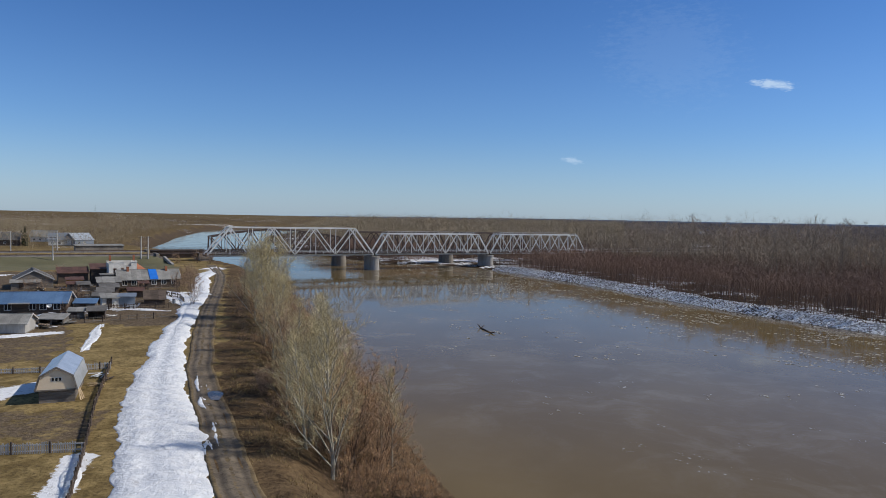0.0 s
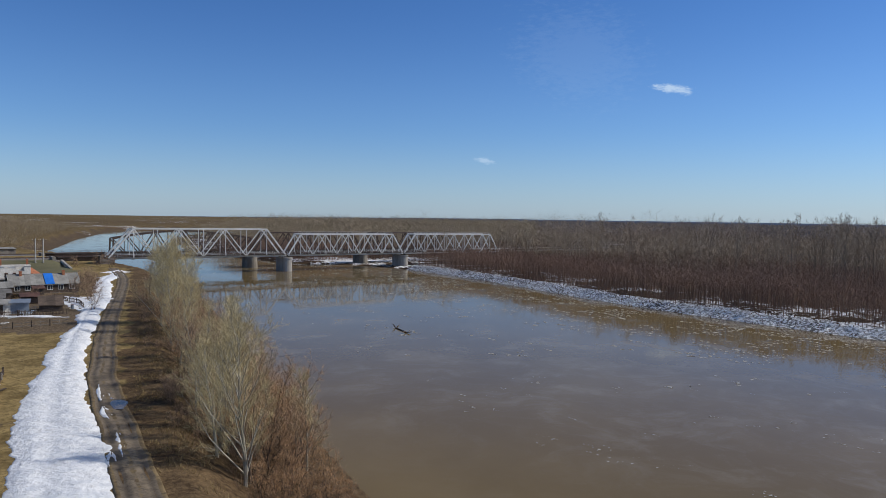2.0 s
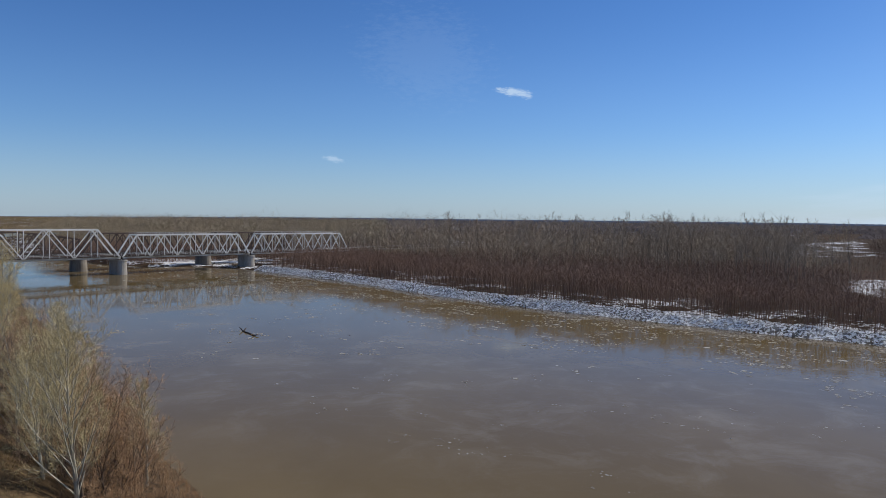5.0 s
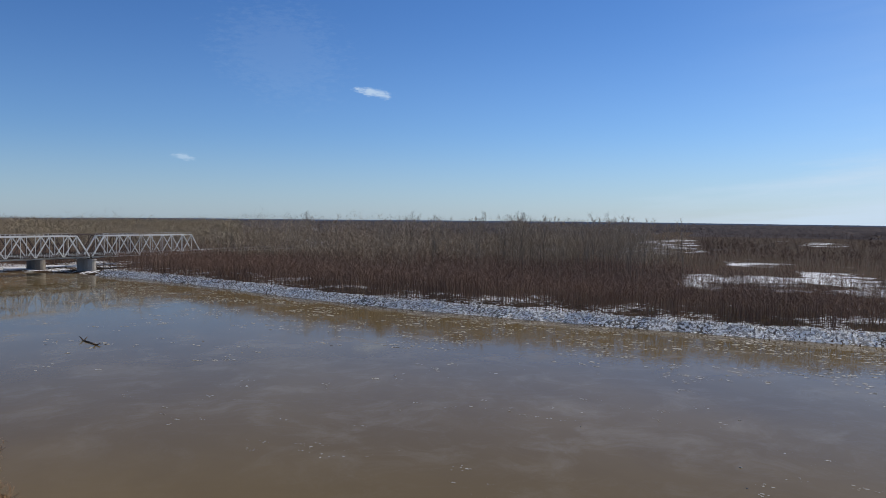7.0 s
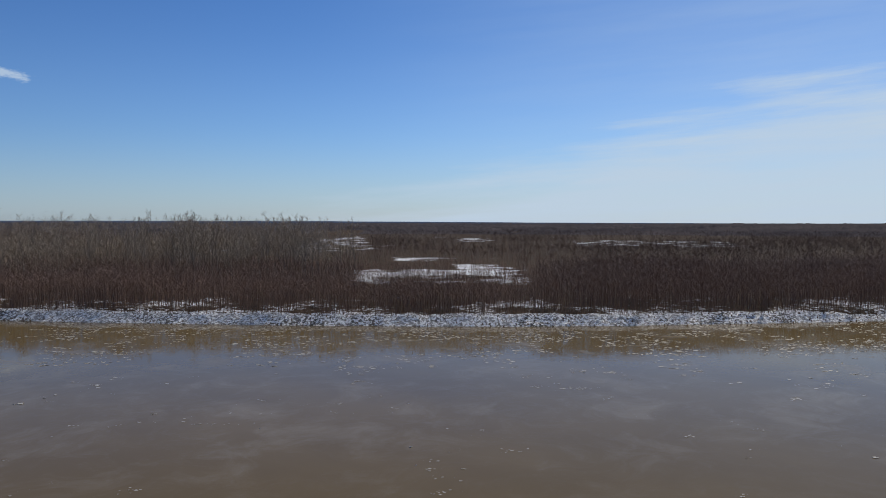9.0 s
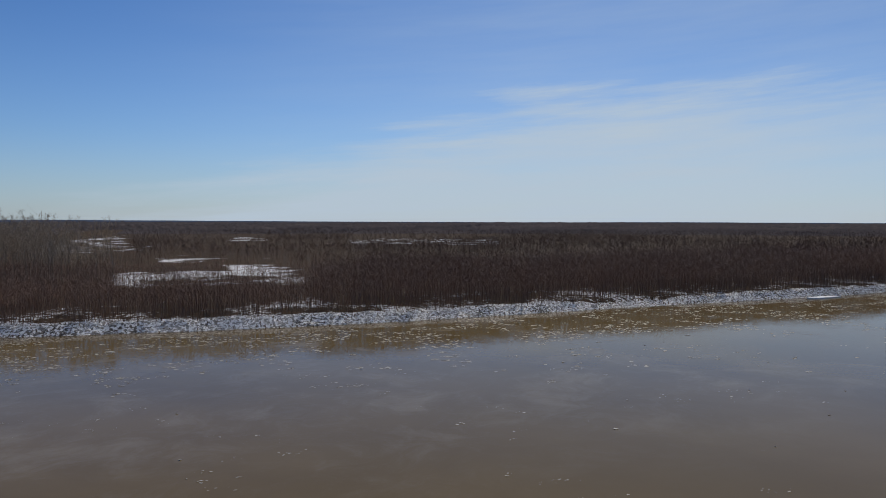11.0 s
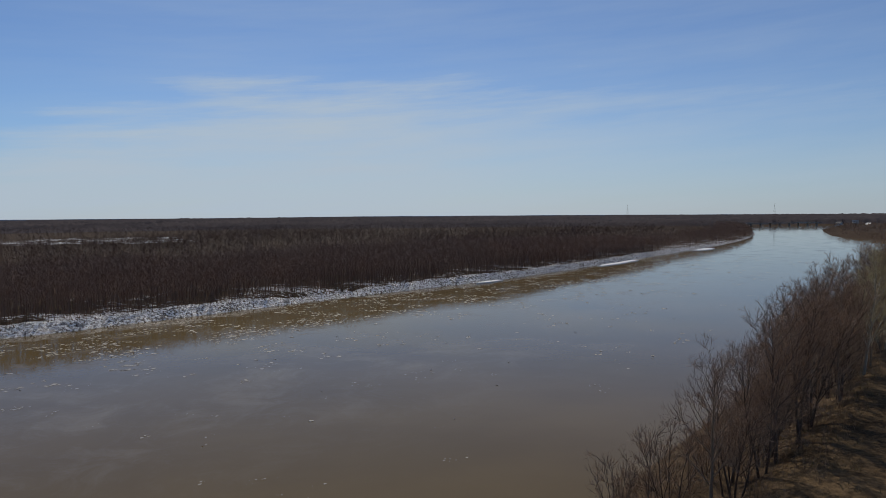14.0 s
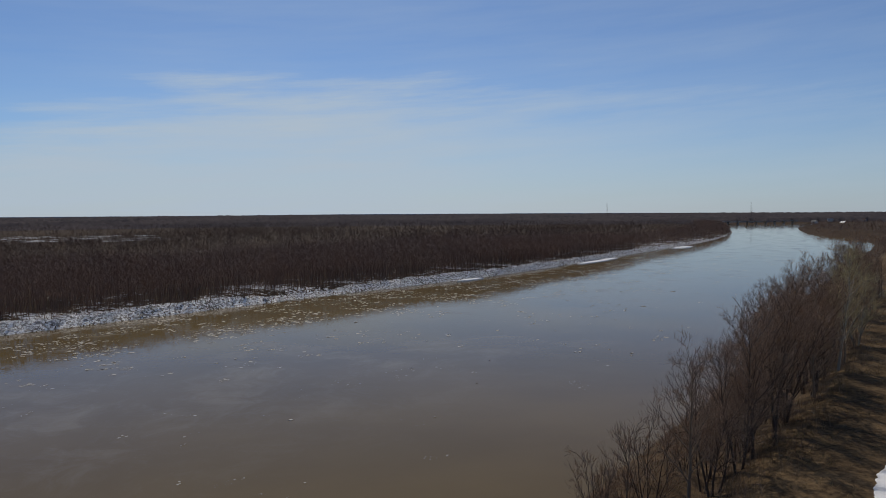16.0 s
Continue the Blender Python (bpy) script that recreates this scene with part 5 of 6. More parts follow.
for line, n, kind in (([(-6.5, 57), (-16, 86), (-28, 122), (-41, 162)], 62, "sapling"), ([(51, -26), (68, -44), (96, -71), (140, -110)], 34, "sapling"), ([(-11.5, 58), (-20, 84), (-32, 118), (-44, 158)], 24, "shrub_dark"), ([(-8.5, 56), (-17, 84), (-29, 118), (-42, 160)], 12, "shrub"), ([(47.5, -25), (60, -40), (78, -58), (120, -95)], 12, "shrub_dark")):
    pts = follow(smooth(line, 6), 0.5)
    for _ in range(n):
        i = r.randrange(len(pts[0]))
        thin = kind == "sapling"
        o = r.uniform(-3.4, 3.4) if thin else r.uniform(-1.8, 1.8)
        FILL.append((kind, float(pts[1][i] + pts[3][i] * o), float(pts[2][i] + pts[4][i] * o), r.uniform(0.6, 1.15) if thin else r.uniform(0.3, 0.6), r.uniform(0, 360)))
for row in NORTH + SOUTH + FILL:
    plant(*row)

# ---- ice on the river ----


def floe(seed):
    r = random.Random(seed)
    n = 17
    rim = [(math.cos(2 * math.pi * i / n) * r.uniform(0.25, 1.15), math.sin(2 * math.pi * i / n) * r.uniform(0.25, 1.15)) for i in range(n)]
    g = Geo()
    g.prism([(a, b, -0.05) for a, b in rim], [(a * 0.93, b * 0.93, r.uniform(0.03, 0.07)) for a, b in rim])
    return g.mesh("ice_floe", ("ice",))


FLOES = [floe(i) for i in range(7)]


def adrift(n, far, clear, patchy):
    """Places on the water, thicker towards the far bank."""
    x, y = scatter(n, 45, far, -12, 128)
    dn, df, wet = shore(x, y)
    keep = wet & (dn > clear) & (df > 1.5) & chance(0.16 + 0.84 * ramp(df, 66, 22))
    if patchy:
        keep &= wave(x, y, 7, 3.0) + 0.6 * wave(x, y, 2.5, 1.0) > np.where(df < 35, 0.0, 0.25)
    return x[keep], y[keep]


x, y = adrift(2600, 330, 16, False)
for i in range(min(len(x), 190)):
    size = 0.14 + 0.75 * rng.uniform() ** 4
    size *= 0.6 if math.hypot(x[i], y[i]) < 85 else 1.0
    ob = new("ice_floe", FLOES[i % 7])
    ob.matrix_basis = pose(x[i], y[i], 0.0, 0, 0, rng.normal(-52, 18)) @ Matrix.Diagonal((size * rng.uniform(0.8, 1.3), size, 1, 1))
    tagged(ob, "flat pan of dirty white ice adrift on the river", "ice floe", "ice floes on the river")
g = Geo()
x, y = adrift(240000, 400, 15, True)
for i in range(min(len(x), 6500)):
    # a raft of crumbs, drawn out along the current
    loose, drawn = rng.uniform(0.10, 0.55), rng.uniform(1.2, 3.2)
    small = 0.45 + 0.55 * float(ramp(math.hypot(x[i], y[i]), 80, 125))
    for _ in range(int(rng.integers(2, 9))):
        size, a0 = (0.045 + 0.26 * rng.uniform() ** 3) * small, rng.uniform(0, 6)
        u, v = rng.normal(0, loose * drawn), rng.normal(0, loose)
        ring = [(u + math.cos(a0 + k * 1.257) * size * 1.5 * rng.uniform(0.5, 1.3), v + math.sin(a0 + k * 1.257) * size * rng.uniform(0.5, 1.3)) for k in range(5)]
        g.face([(x[i] + 0.6 * a + 0.8 * b, y[i] - 0.8 * a + 0.6 * b, 0.025) for a, b in ring])
tagged(part("brash_ice", g, "ice"), "small crumbs of slush ice scattered on the river", "ice", kind="stuff")



def ice_shelf(x, y, turn, long, wide, seed):
    """A low raft of snow-covered shore ice with a broken rim."""
    r = random.Random(seed)
    rim = []
    for k in range(26):
        a = 2 * math.pi * k / 26
        f = r.uniform(0.8, 1.12)
        rim.append((math.copysign(abs(math.cos(a)) ** 0.7, math.cos(a)) * long / 2 * f, math.sin(a) * wide / 2 * f))
    g = Geo()
    g.prism([(a, b, -0.2) for a, b in rim], [(a * 0.96, b * 0.93, 0.28 + r.uniform(-0.05, 0.07)) for a, b in rim])
    ob = part("ice_shelf", g, "snow")
    ob.matrix_basis = pose(x, y, 0, 0, 0, turn)
    tagged(ob, "snow-covered raft of shore ice under the far bank", "ice shelf", "shore ice")


ice_shelf(423, -208, -40, 34, 8, 3)
ice_shelf(315.6, -115, -41, 50, 4.5, 5)
ice_shelf(237.4, -42, -46, 14, 3, 8)

# ---- dry grass on the dyke ----


def tufts():
    """Clumps of dead grass along the crest and over the lawns of the near bank."""
    n = 60000
    x, y = rng.uniform(-58, 8, n), rng.uniform(42, 130, n)
    dn, df, wet = shore(x, y)
    road = line_distance(x, y, ROAD)
    snowy = line_distance(x, y, SNOW_ROAD)
    crest = (dn > 11.5) & (dn < 16.5)
    lawn = (dn >= 16.5) & (x > -44 - 0.42 * (y - 83))
    clump = wave(x, y, 1.6, 5.0) + 0.5 * wave(x, y, 5.0, 2.0)
    keep = ~wet & (dn < df) & (road > 1.6) & (snowy > 4.2) & ((crest & (clump > 0.0)) | (lawn & (clump > 0.45)))
    x, y, crest = x[keep], y[keep], crest[keep]
    n = 36000
    sx, sy = rng.uniform(34, 150, n), rng.uniform(-120, -8, n)
    dn, df, wet = shore(sx, sy)
    keep = ~wet & (dn < df) & (dn > 2.5) & (line_distance(sx, sy, SNOW_ROAD) > 4.5) & (wave(sx, sy, 1.6, 5.0) + 0.5 * wave(sx, sy, 5.0, 2.0) > 0.1)
    x, y, crest = np.append(x, sx[keep]), np.append(y, sy[keep]), np.append(crest, np.ones(keep.sum(), bool))
    z = height(x, y)
    n = len(x)
    foot = np.stack([x, y, z - 0.03], 1)
    tall = np.where(crest, rng.uniform(0.12, 0.42, n), rng.uniform(0.04, 0.12, n))
    out = []
    for _ in range(3):
        a = rng.uniform(0, 6.28, n)
        at = foot + np.stack([rng.normal(0, 0.16, n), rng.normal(0, 0.16, n), 0 * a], 1)
        tip = at + np.stack([rng.normal(0, 0.5, n) * tall, rng.normal(0, 0.5, n) * tall, tall], 1)
        out.append(spikes(at, tip, rng.uniform(0.02, 0.06, n), np.stack([np.cos(a), np.sin(a), 0 * a], 1)))
    tri = np.concatenate(out, 0).reshape(-1, 3)
    me = bpy.data.meshes.new("dry_grass")
    me.from_pydata(tri.tolist(), [], [(i, i + 1, i + 2) for i in range(0, len(tri), 3)])
    me.materials.append(M["dry_grass"])
    tagged(new("dry_grass", me), "straw-coloured dead grass in clumps on the dyke", "grass", kind="stuff")


tufts()

# bushes in the yards, and a dark spruce beyond the railway
for k, (x, y, size) in enumerate(((-51, 150, 0.8), (-54, 156, 0.7), (-57, 163, 0.8), (-60, 176, 0.9), (-66, 186, 0.8), (-70, 140, 0.6), (-78, 148, 0.6), (-64, 123, 0.5), (-89, 156, 0.7), (-96, 170, 0.8), (-58, 147, 0.6), (-47, 137, 0.5),
                                 (-84, 250, 1.1), (-79, 246, 1.0), (-90, 246, 0.9))):
    plant("shrub_dark", x, y, size, k * 70)


def spruce(x, y, tall):
    root = thing("spruce", pose(x, y, GROUND - 0.1), "dark green spruce beyond the railway", "tree")
    g = Geo()
    g.tube([(0, 0, 0), (0, 0, tall)], [0.18, 0.03], 6)
    part("trunk", g, "bark_dark", root)
    r = random.Random(3)
    g = Geo()
    for i in range(900):
        u = r.random() ** 0.8
        a = r.uniform(0, 6.28)
        reach = (1 - u) * tall * 0.32 * r.uniform(0.5, 1.0) + 0.2
        p = Vector((0, 0, 0.5 + u * tall * 0.95))
        q = p + Vector((math.cos(a) * reach, math.sin(a) * reach, -0.25 * reach))
        s_ = Vector((-math.sin(a), math.cos(a), 0)) * r.uniform(0.12, 0.3)
        g.face([p.lerp(q, 0.4) + s_, p.lerp(q, 0.4) - s_, q])
    part("crown", g, "needles", root)


spruce(-197, 343, 9.5)
spruce(-201, 347, 7.5)

# ---- driftwood in the river ----


def driftwood():
    root = thing("driftwood", pose(8.0, 146, 0.0) @ Matrix.Diagonal((0.62, 0.62, 0.62, 1)), "dark forked tree trunk adrift in the brown water", "driftwood")
    g = Geo()
    g.tube([(0, 0, 0.15), (1.2, -4, 0.2), (2.4, -8, 0.1), (3.0, -10.6, 0.15)], [0.16, 0.2, 0.24, 0.2], 6)
    part("log", g, "bark_dark", root)
    for pts in ([(0.1, 0, 0.1), (-0.5, 0.6, 0.9), (-1.0, 0.8, 1.3)], [(0.3, -0.8, 0.1), (0.9, -0.5, 0.8), (1.3, -0.2, 1.1)], [(2.9, -10.2, 0.1), (3.7, -10.9, 0.5), (4.1, -11.0, 0.3)],
                [(2.7, -9.6, 0.1), (2.2, -10.6, 0.6), (1.7, -11.0, 0.4)]):
        g = Geo()
        g.tube(pts, [0.2, 0.16, 0.08], 5)
        part("root_stub", g, "bark_dark", root)


driftwood()

# ---- village ----


def window(root, x, y, z, wide, tall, trim=0.10):
    """A small casement with white trim, set in a wall that faces -y."""
    g = Geo()
    for a, b in (((x - wide / 2 - trim, z - trim), (x + wide / 2 + trim, z)), ((x - wide / 2 - trim, z + tall), (x + wide / 2 + trim, z + tall + trim)),
                 ((x - wide / 2 - trim, z), (x - wide / 2, z + tall)), ((x + wide / 2, z), (x + wide / 2 + trim, z + tall)), ((x - 0.03, z), (x + 0.03, z + tall))):
        g.box(a[0], y - 0.06, a[1], b[0], y + 0.02, b[1])
    w_ = part("window", g, "white_paint", root, "white window frame")
    part("pane", block(x - wide / 2, y - 0.02, z, x + wide / 2, y + 0.01, z + tall), "glass", w_)


def roof_pair(root, x0, x1, y0, y1, z, rise, over, mat, thick=0.09):
    """Two sloping sheets that meet at a ridge along x."""
    ym = (y0 + y1) / 2
    k = rise / (ym - y0)
    for ya in (y0 - over, y1 + over):
        za = z - over * k
        g = Geo()
        n = max(3, round((x1 - x0) / 1.05))
        wide = (x1 - x0 + 2 * over) / n
        for i in range(n):
            xa, xb, lap = x0 - over + i * wide, x0 - over + (i + 1) * wide - 0.012, 0.02 * (i % 2)
            pts = [(xa, ya, za), (xb, ya, za), (xb, ym, z + rise), (xa, ym, z + rise)]
            g = Geo()
            g.prism(pts, [(a, b, c + thick + lap) for a, b, c in pts])
            part("roof_sheet", g, mat, root)


def cottage(x, y, turn, long, deep, wall_h, rise, roof, wall, label, windows=(), chimneys=(), over=0.35):
    """A low gabled house, its ridge along its front."""
    root = thing("cottage", pose(x, y, GROUND - 0.05, 0, 0, turn), label, "house", "village houses")
    g = Geo()
    side = [(0, 0, 0), (0, deep, 0), (0, deep, wall_h), (0, deep / 2, wall_h + rise), (0, 0, wall_h)]
    g.prism(side, [(long, b, c) for _, b, c in side])
    part("wall", g, wall, root)
    part("foundation", block(-0.08, -0.08, 0, long + 0.08, deep + 0.08, 0.14), "concrete_old", root)
    roof_pair(root, 0, long, 0, deep, wall_h + 0.02, rise, over, roof)
    part("ridge_cap", bar((-over, deep / 2, wall_h + rise + 0.12), (long + over, deep / 2, wall_h + rise + 0.12), 0.3, 0.08), roof, root)
    for gx in (-over - 0.03, long + over + 0.03):
        for y0 in (-over, deep + over):
            part("bargeboard", bar((gx, y0, wall_h - over * 2 * rise / deep + 0.05), (gx, deep / 2, wall_h + rise + 0.05), 0.05, 0.2), "planks_silver", root)
    for wx in windows:
        window(root, wx, -0.01, 0.85, 0.95, 0.95, 0.075)
    for cx in chimneys:
        g = Geo()
        g.box(cx - 0.25, deep / 2 - 0.7, wall_h + rise * 0.5, cx + 0.25, deep / 2 - 0.2, wall_h + rise + 0.7)
        g.box(cx - 0.3, deep / 2 - 0.75, wall_h + rise + 0.7, cx + 0.3, deep / 2 - 0.15, wall_h + rise + 0.82)
        part("chimney", g, "brick", root)
    return root


def shed(x, y, turn, long, deep, front, back, roof, wall, label, door=None, open_front=False, category="shed"):
    """A lean-to shed with an overhanging sheet roof and a plank door."""
    root = thing("shed", pose(x, y, GROUND - 0.05, 0, 0, turn), label, category, "village sheds")
    if open_front:
        for px in (0.1, long / 2, long - 0.1):
            part("post", block(px - 0.08, 0.0, 0, px + 0.08, 0.16, front), wall, root)
        part("back_wall", block(0, deep - 0.12, 0, long, deep, back), wall, root)
        part("side_wall", block(0, 0.2, 0, 0.1, deep - 0.12, min(front, back)), wall, root)
        part("side_wall", block(long - 0.1, 0.2, 0, long, deep - 0.12, min(front, back)), wall, root)
    else:
        g = Geo()
        g.prism([(0, 0, 0), (0, deep, 0), (0, deep, back), (0, 0, front)], [(long, 0, 0), (long, deep, 0), (long, deep, back), (long, 0, front)])
        part("wall", g, wall, root)
    g = Geo()
    k = (back - front) / deep
    n = max(2, round(long / 1.05))
    wide = (long + 0.5) / n
    for i in range(n):
        xa, xb, lap = -0.25 + i * wide, -0.25 + (i + 1) * wide - 0.012, 0.02 * (i % 2)
        low_y = -0.35 - 0.12 * (i * 7 % 3)
        pts = [(xa, low_y, front + low_y * k + 0.02), (xb, low_y, front + low_y * k + 0.02), (xb, deep + 0.25, back + 0.25 * k + 0.02), (xa, deep + 0.25, back + 0.25 * k + 0.02)]
        g = Geo()
        g.prism(pts, [(a, b, c + 0.08 + lap) for a, b, c in pts])
        part("roof_sheet", g, roof, root)
    if door is not None:
        g = Geo()
        for i in range(5):
            g.box(door + i * 0.18, -0.06, 0.1, door + i * 0.18 + 0.165, 0.0, min(front - 0.15, 1.9))
        part("door", g, "planks_dark", root)
    return root


A = 30.0
house = cottage(-73.0, 164.0, 31, 13.2, 6.6, 2.1, 1.9, "slate", "planks_dark", "long dark log house with grey slate roof and white windows", (1.2, 3.2, 5.4, 7.5, 9.6, 11.8), (2.2, 10.6))
g = Geo()
pts = [(6.6, -0.38, 2.04), (8.4, -0.38, 2.04), (8.4, 3.2, 4.08), (6.6, 3.2, 4.08)]
g.prism(pts, [(a, b, c + 0.12) for a, b, c in pts])
part("tarpaulin", g, "blue_bright", house, "bright blue tarpaulin patch on the roof")
house = cottage(-82.4, 117.6, 17, 19.4, 7.0, 1.95, 1.45, "blue_roof", "planks_dark", "long village house with a faded blue sheet-metal roof", (3.0, 8.2, 10.6, 14.3, 15.9, 18.0))
part("awning", block(10.9, -1.4, 1.95, 14.0, 0.0, 2.05), "slate", house)
for dx in (8.9, 16.9):
    g = Geo()
    g.tube([(dx, -0.45, 1.55), (dx, -0.40, 1.5), (dx, -0.2, 1.45)], [0.42, 0.30, 0.05], 12)
    part("satellite_dish", g, "white_paint", house, "white satellite dish")
cottage(-87.6, 163.6, 121, 9.0, 7.6, 2.0, 2.0, "slate_dark", "planks_grey", "weathered plank house with a patched dark roof", (2.0, 5.5))
shed(-93.6, 157.5, 30, 5.6, 2.4, 1.6, 2.0, "slate", "planks_grey", "low grey plank lean-to with a pale roof", 1.5)
shed(-91.0, 172.0, A, 6.5, 5.0, 2.6, 3.6, "rust", "planks_dark", "rusty-roofed dark timber barn", 2.0)
shed(-85.0, 176.0, A, 7.5, 5.5, 3.4, 4.3, "rust", "planks_dark", "tall dark timber barn with a rusty roof", 3.0)
shed(-84.6, 163.5, A, 3.4, 3.0, 1.9, 2.2, "rust", "planks_orange", "small shed of orange boards")
shed(-79.5, 158.4, A, 2.4, 2.2, 1.4, 1.8, "slate_dark", "planks_dark", "small dark plank shed in the yard", 0.6)
house = shed(-75.4, 159.0, A, 4.6, 3.6, 1.9, 2.7, "slate", "planks_dark", "dark timber porch house with a slanting grey roof", None, False, "outbuilding")
window(house, 2.6, -0.01, 0.7, 0.8, 0.8)
shed(-64.0, 126.2, 18, 3.4, 3.0, 1.5, 1.9, "blue_roof", "planks_grey", "lean-to with a patched blue roof", 1.0)
shed(-61.6, 131.4, A, 2.8, 2.8, 1.9, 2.3, "slate", "whitewash", "small whitewashed shed with a slate roof", 0.8)
shed(-59.2, 132.8, 22, 2.8, 3.4, 2.0, 2.2, "metal_grey", "metal_grey", "grey sheet-metal garage with a flat roof")
shed(-55.6, 135.8, 24, 3.6, 3.4, 1.3, 2.4, "planks_dark", "planks_dark", "sagging dark plank shed", 1.2)
cottage(-66.4, 101.2, 14, 7.4, 5.0, 1.5, 1.0, "slate", "concrete", "low grey stone barn with a grey slate roof")
shed(-61.6, 110.6, 12, 3.6, 2.6, 1.0, 1.35, "slate", "planks_grey", "collapsing grey plank shed", None, True)
shed(-57.4, 117.5, 22, 2.6, 2.6, 1.4, 1.8, "slate_dark", "planks_dark", "dark open woodshed of old planks", None, True)
shed(-72.0, 153.0, 28, 3.6, 2.8, 1.5, 1.9, "slate_dark", "planks_dark", "small dark henhouse in the yard", 0.8)
shed(-64.0, 148.0, 25, 3.0, 2.6, 1.4, 1.8, "rust", "planks_dark", "rusty low shed behind the garden", 0.6)


def ruin():
    root = thing("ruined_house", pose(-79.4, 173.0, GROUND - 0.05, 0, 0, A) @ Matrix.Diagonal((0.72, 1, 1, 1)), "roofless whitewashed brick house with broken upper walls", "ruin", "village houses")
    g = Geo()
    for x0, x1, z in ((0, 1.4, 5.6), (2.4, 3.6, 5.2), (4.6, 5.8, 4.6), (6.8, 8.6, 5.7)):
        g.box(x0, 0, 0, x1, 0.5, z)
    g.box(1.4, 0, 3.9, 2.4, 0.5, 5.1)
    g.box(3.6, 0, 4.3, 4.6, 0.5, 5.3)
    g.box(5.8, 0, 3.2, 6.8, 0.5, 4.3)
    g.box(1.4, 0, 0, 2.4, 0.5, 1.6)
    g.box(5.8, 0, 0, 6.8, 0.5, 1.2)
    part("front_wall", g, "whitewash", root)
    part("back_wall", block(0, 5.5, 0, 8.6, 6.0, 5.4), "whitewash", root)
    part("side_wall", block(0, 0.5, 0, 0.5, 5.5, 5.0), "whitewash", root)
    part("side_wall", block(8.1, 0.5, 0, 8.6, 5.5, 5.3), "whitewash", root)
    part("ledge", block(-0.15, -0.12, 5.35, 8.75, 0.0, 5.5), "whitewash", root)
    for x in (0.6, 8.0):
        part("chimney", block(x - 0.3, 2, 5.0, x + 0.3, 2.6, 6.9), "brick", root)
    g = Geo()
    g.prism([(8.65, 1.0, 0), (8.65, 7.0, 0), (8.65, 7.0, 3.4), (8.65, 4.0, 5.2), (8.65, 1.0, 3.8)], [(12.4, 1.0, 0), (12.4, 7.0, 0), (12.4, 7.0, 2.6), (12.4, 4.0, 3.2), (12.4, 1.0, 2.6)])
    part("brick_wing", g, "brick", root)
    part("lean_to", block(-2.6, -2.2, 0, 1.6, -0.1, 2.6), "planks_grey", root)
    part("lean_to_roof", block(-3.0, -2.6, 2.6, 2.0, 0.0, 2.75), "slate", root)


ruin()


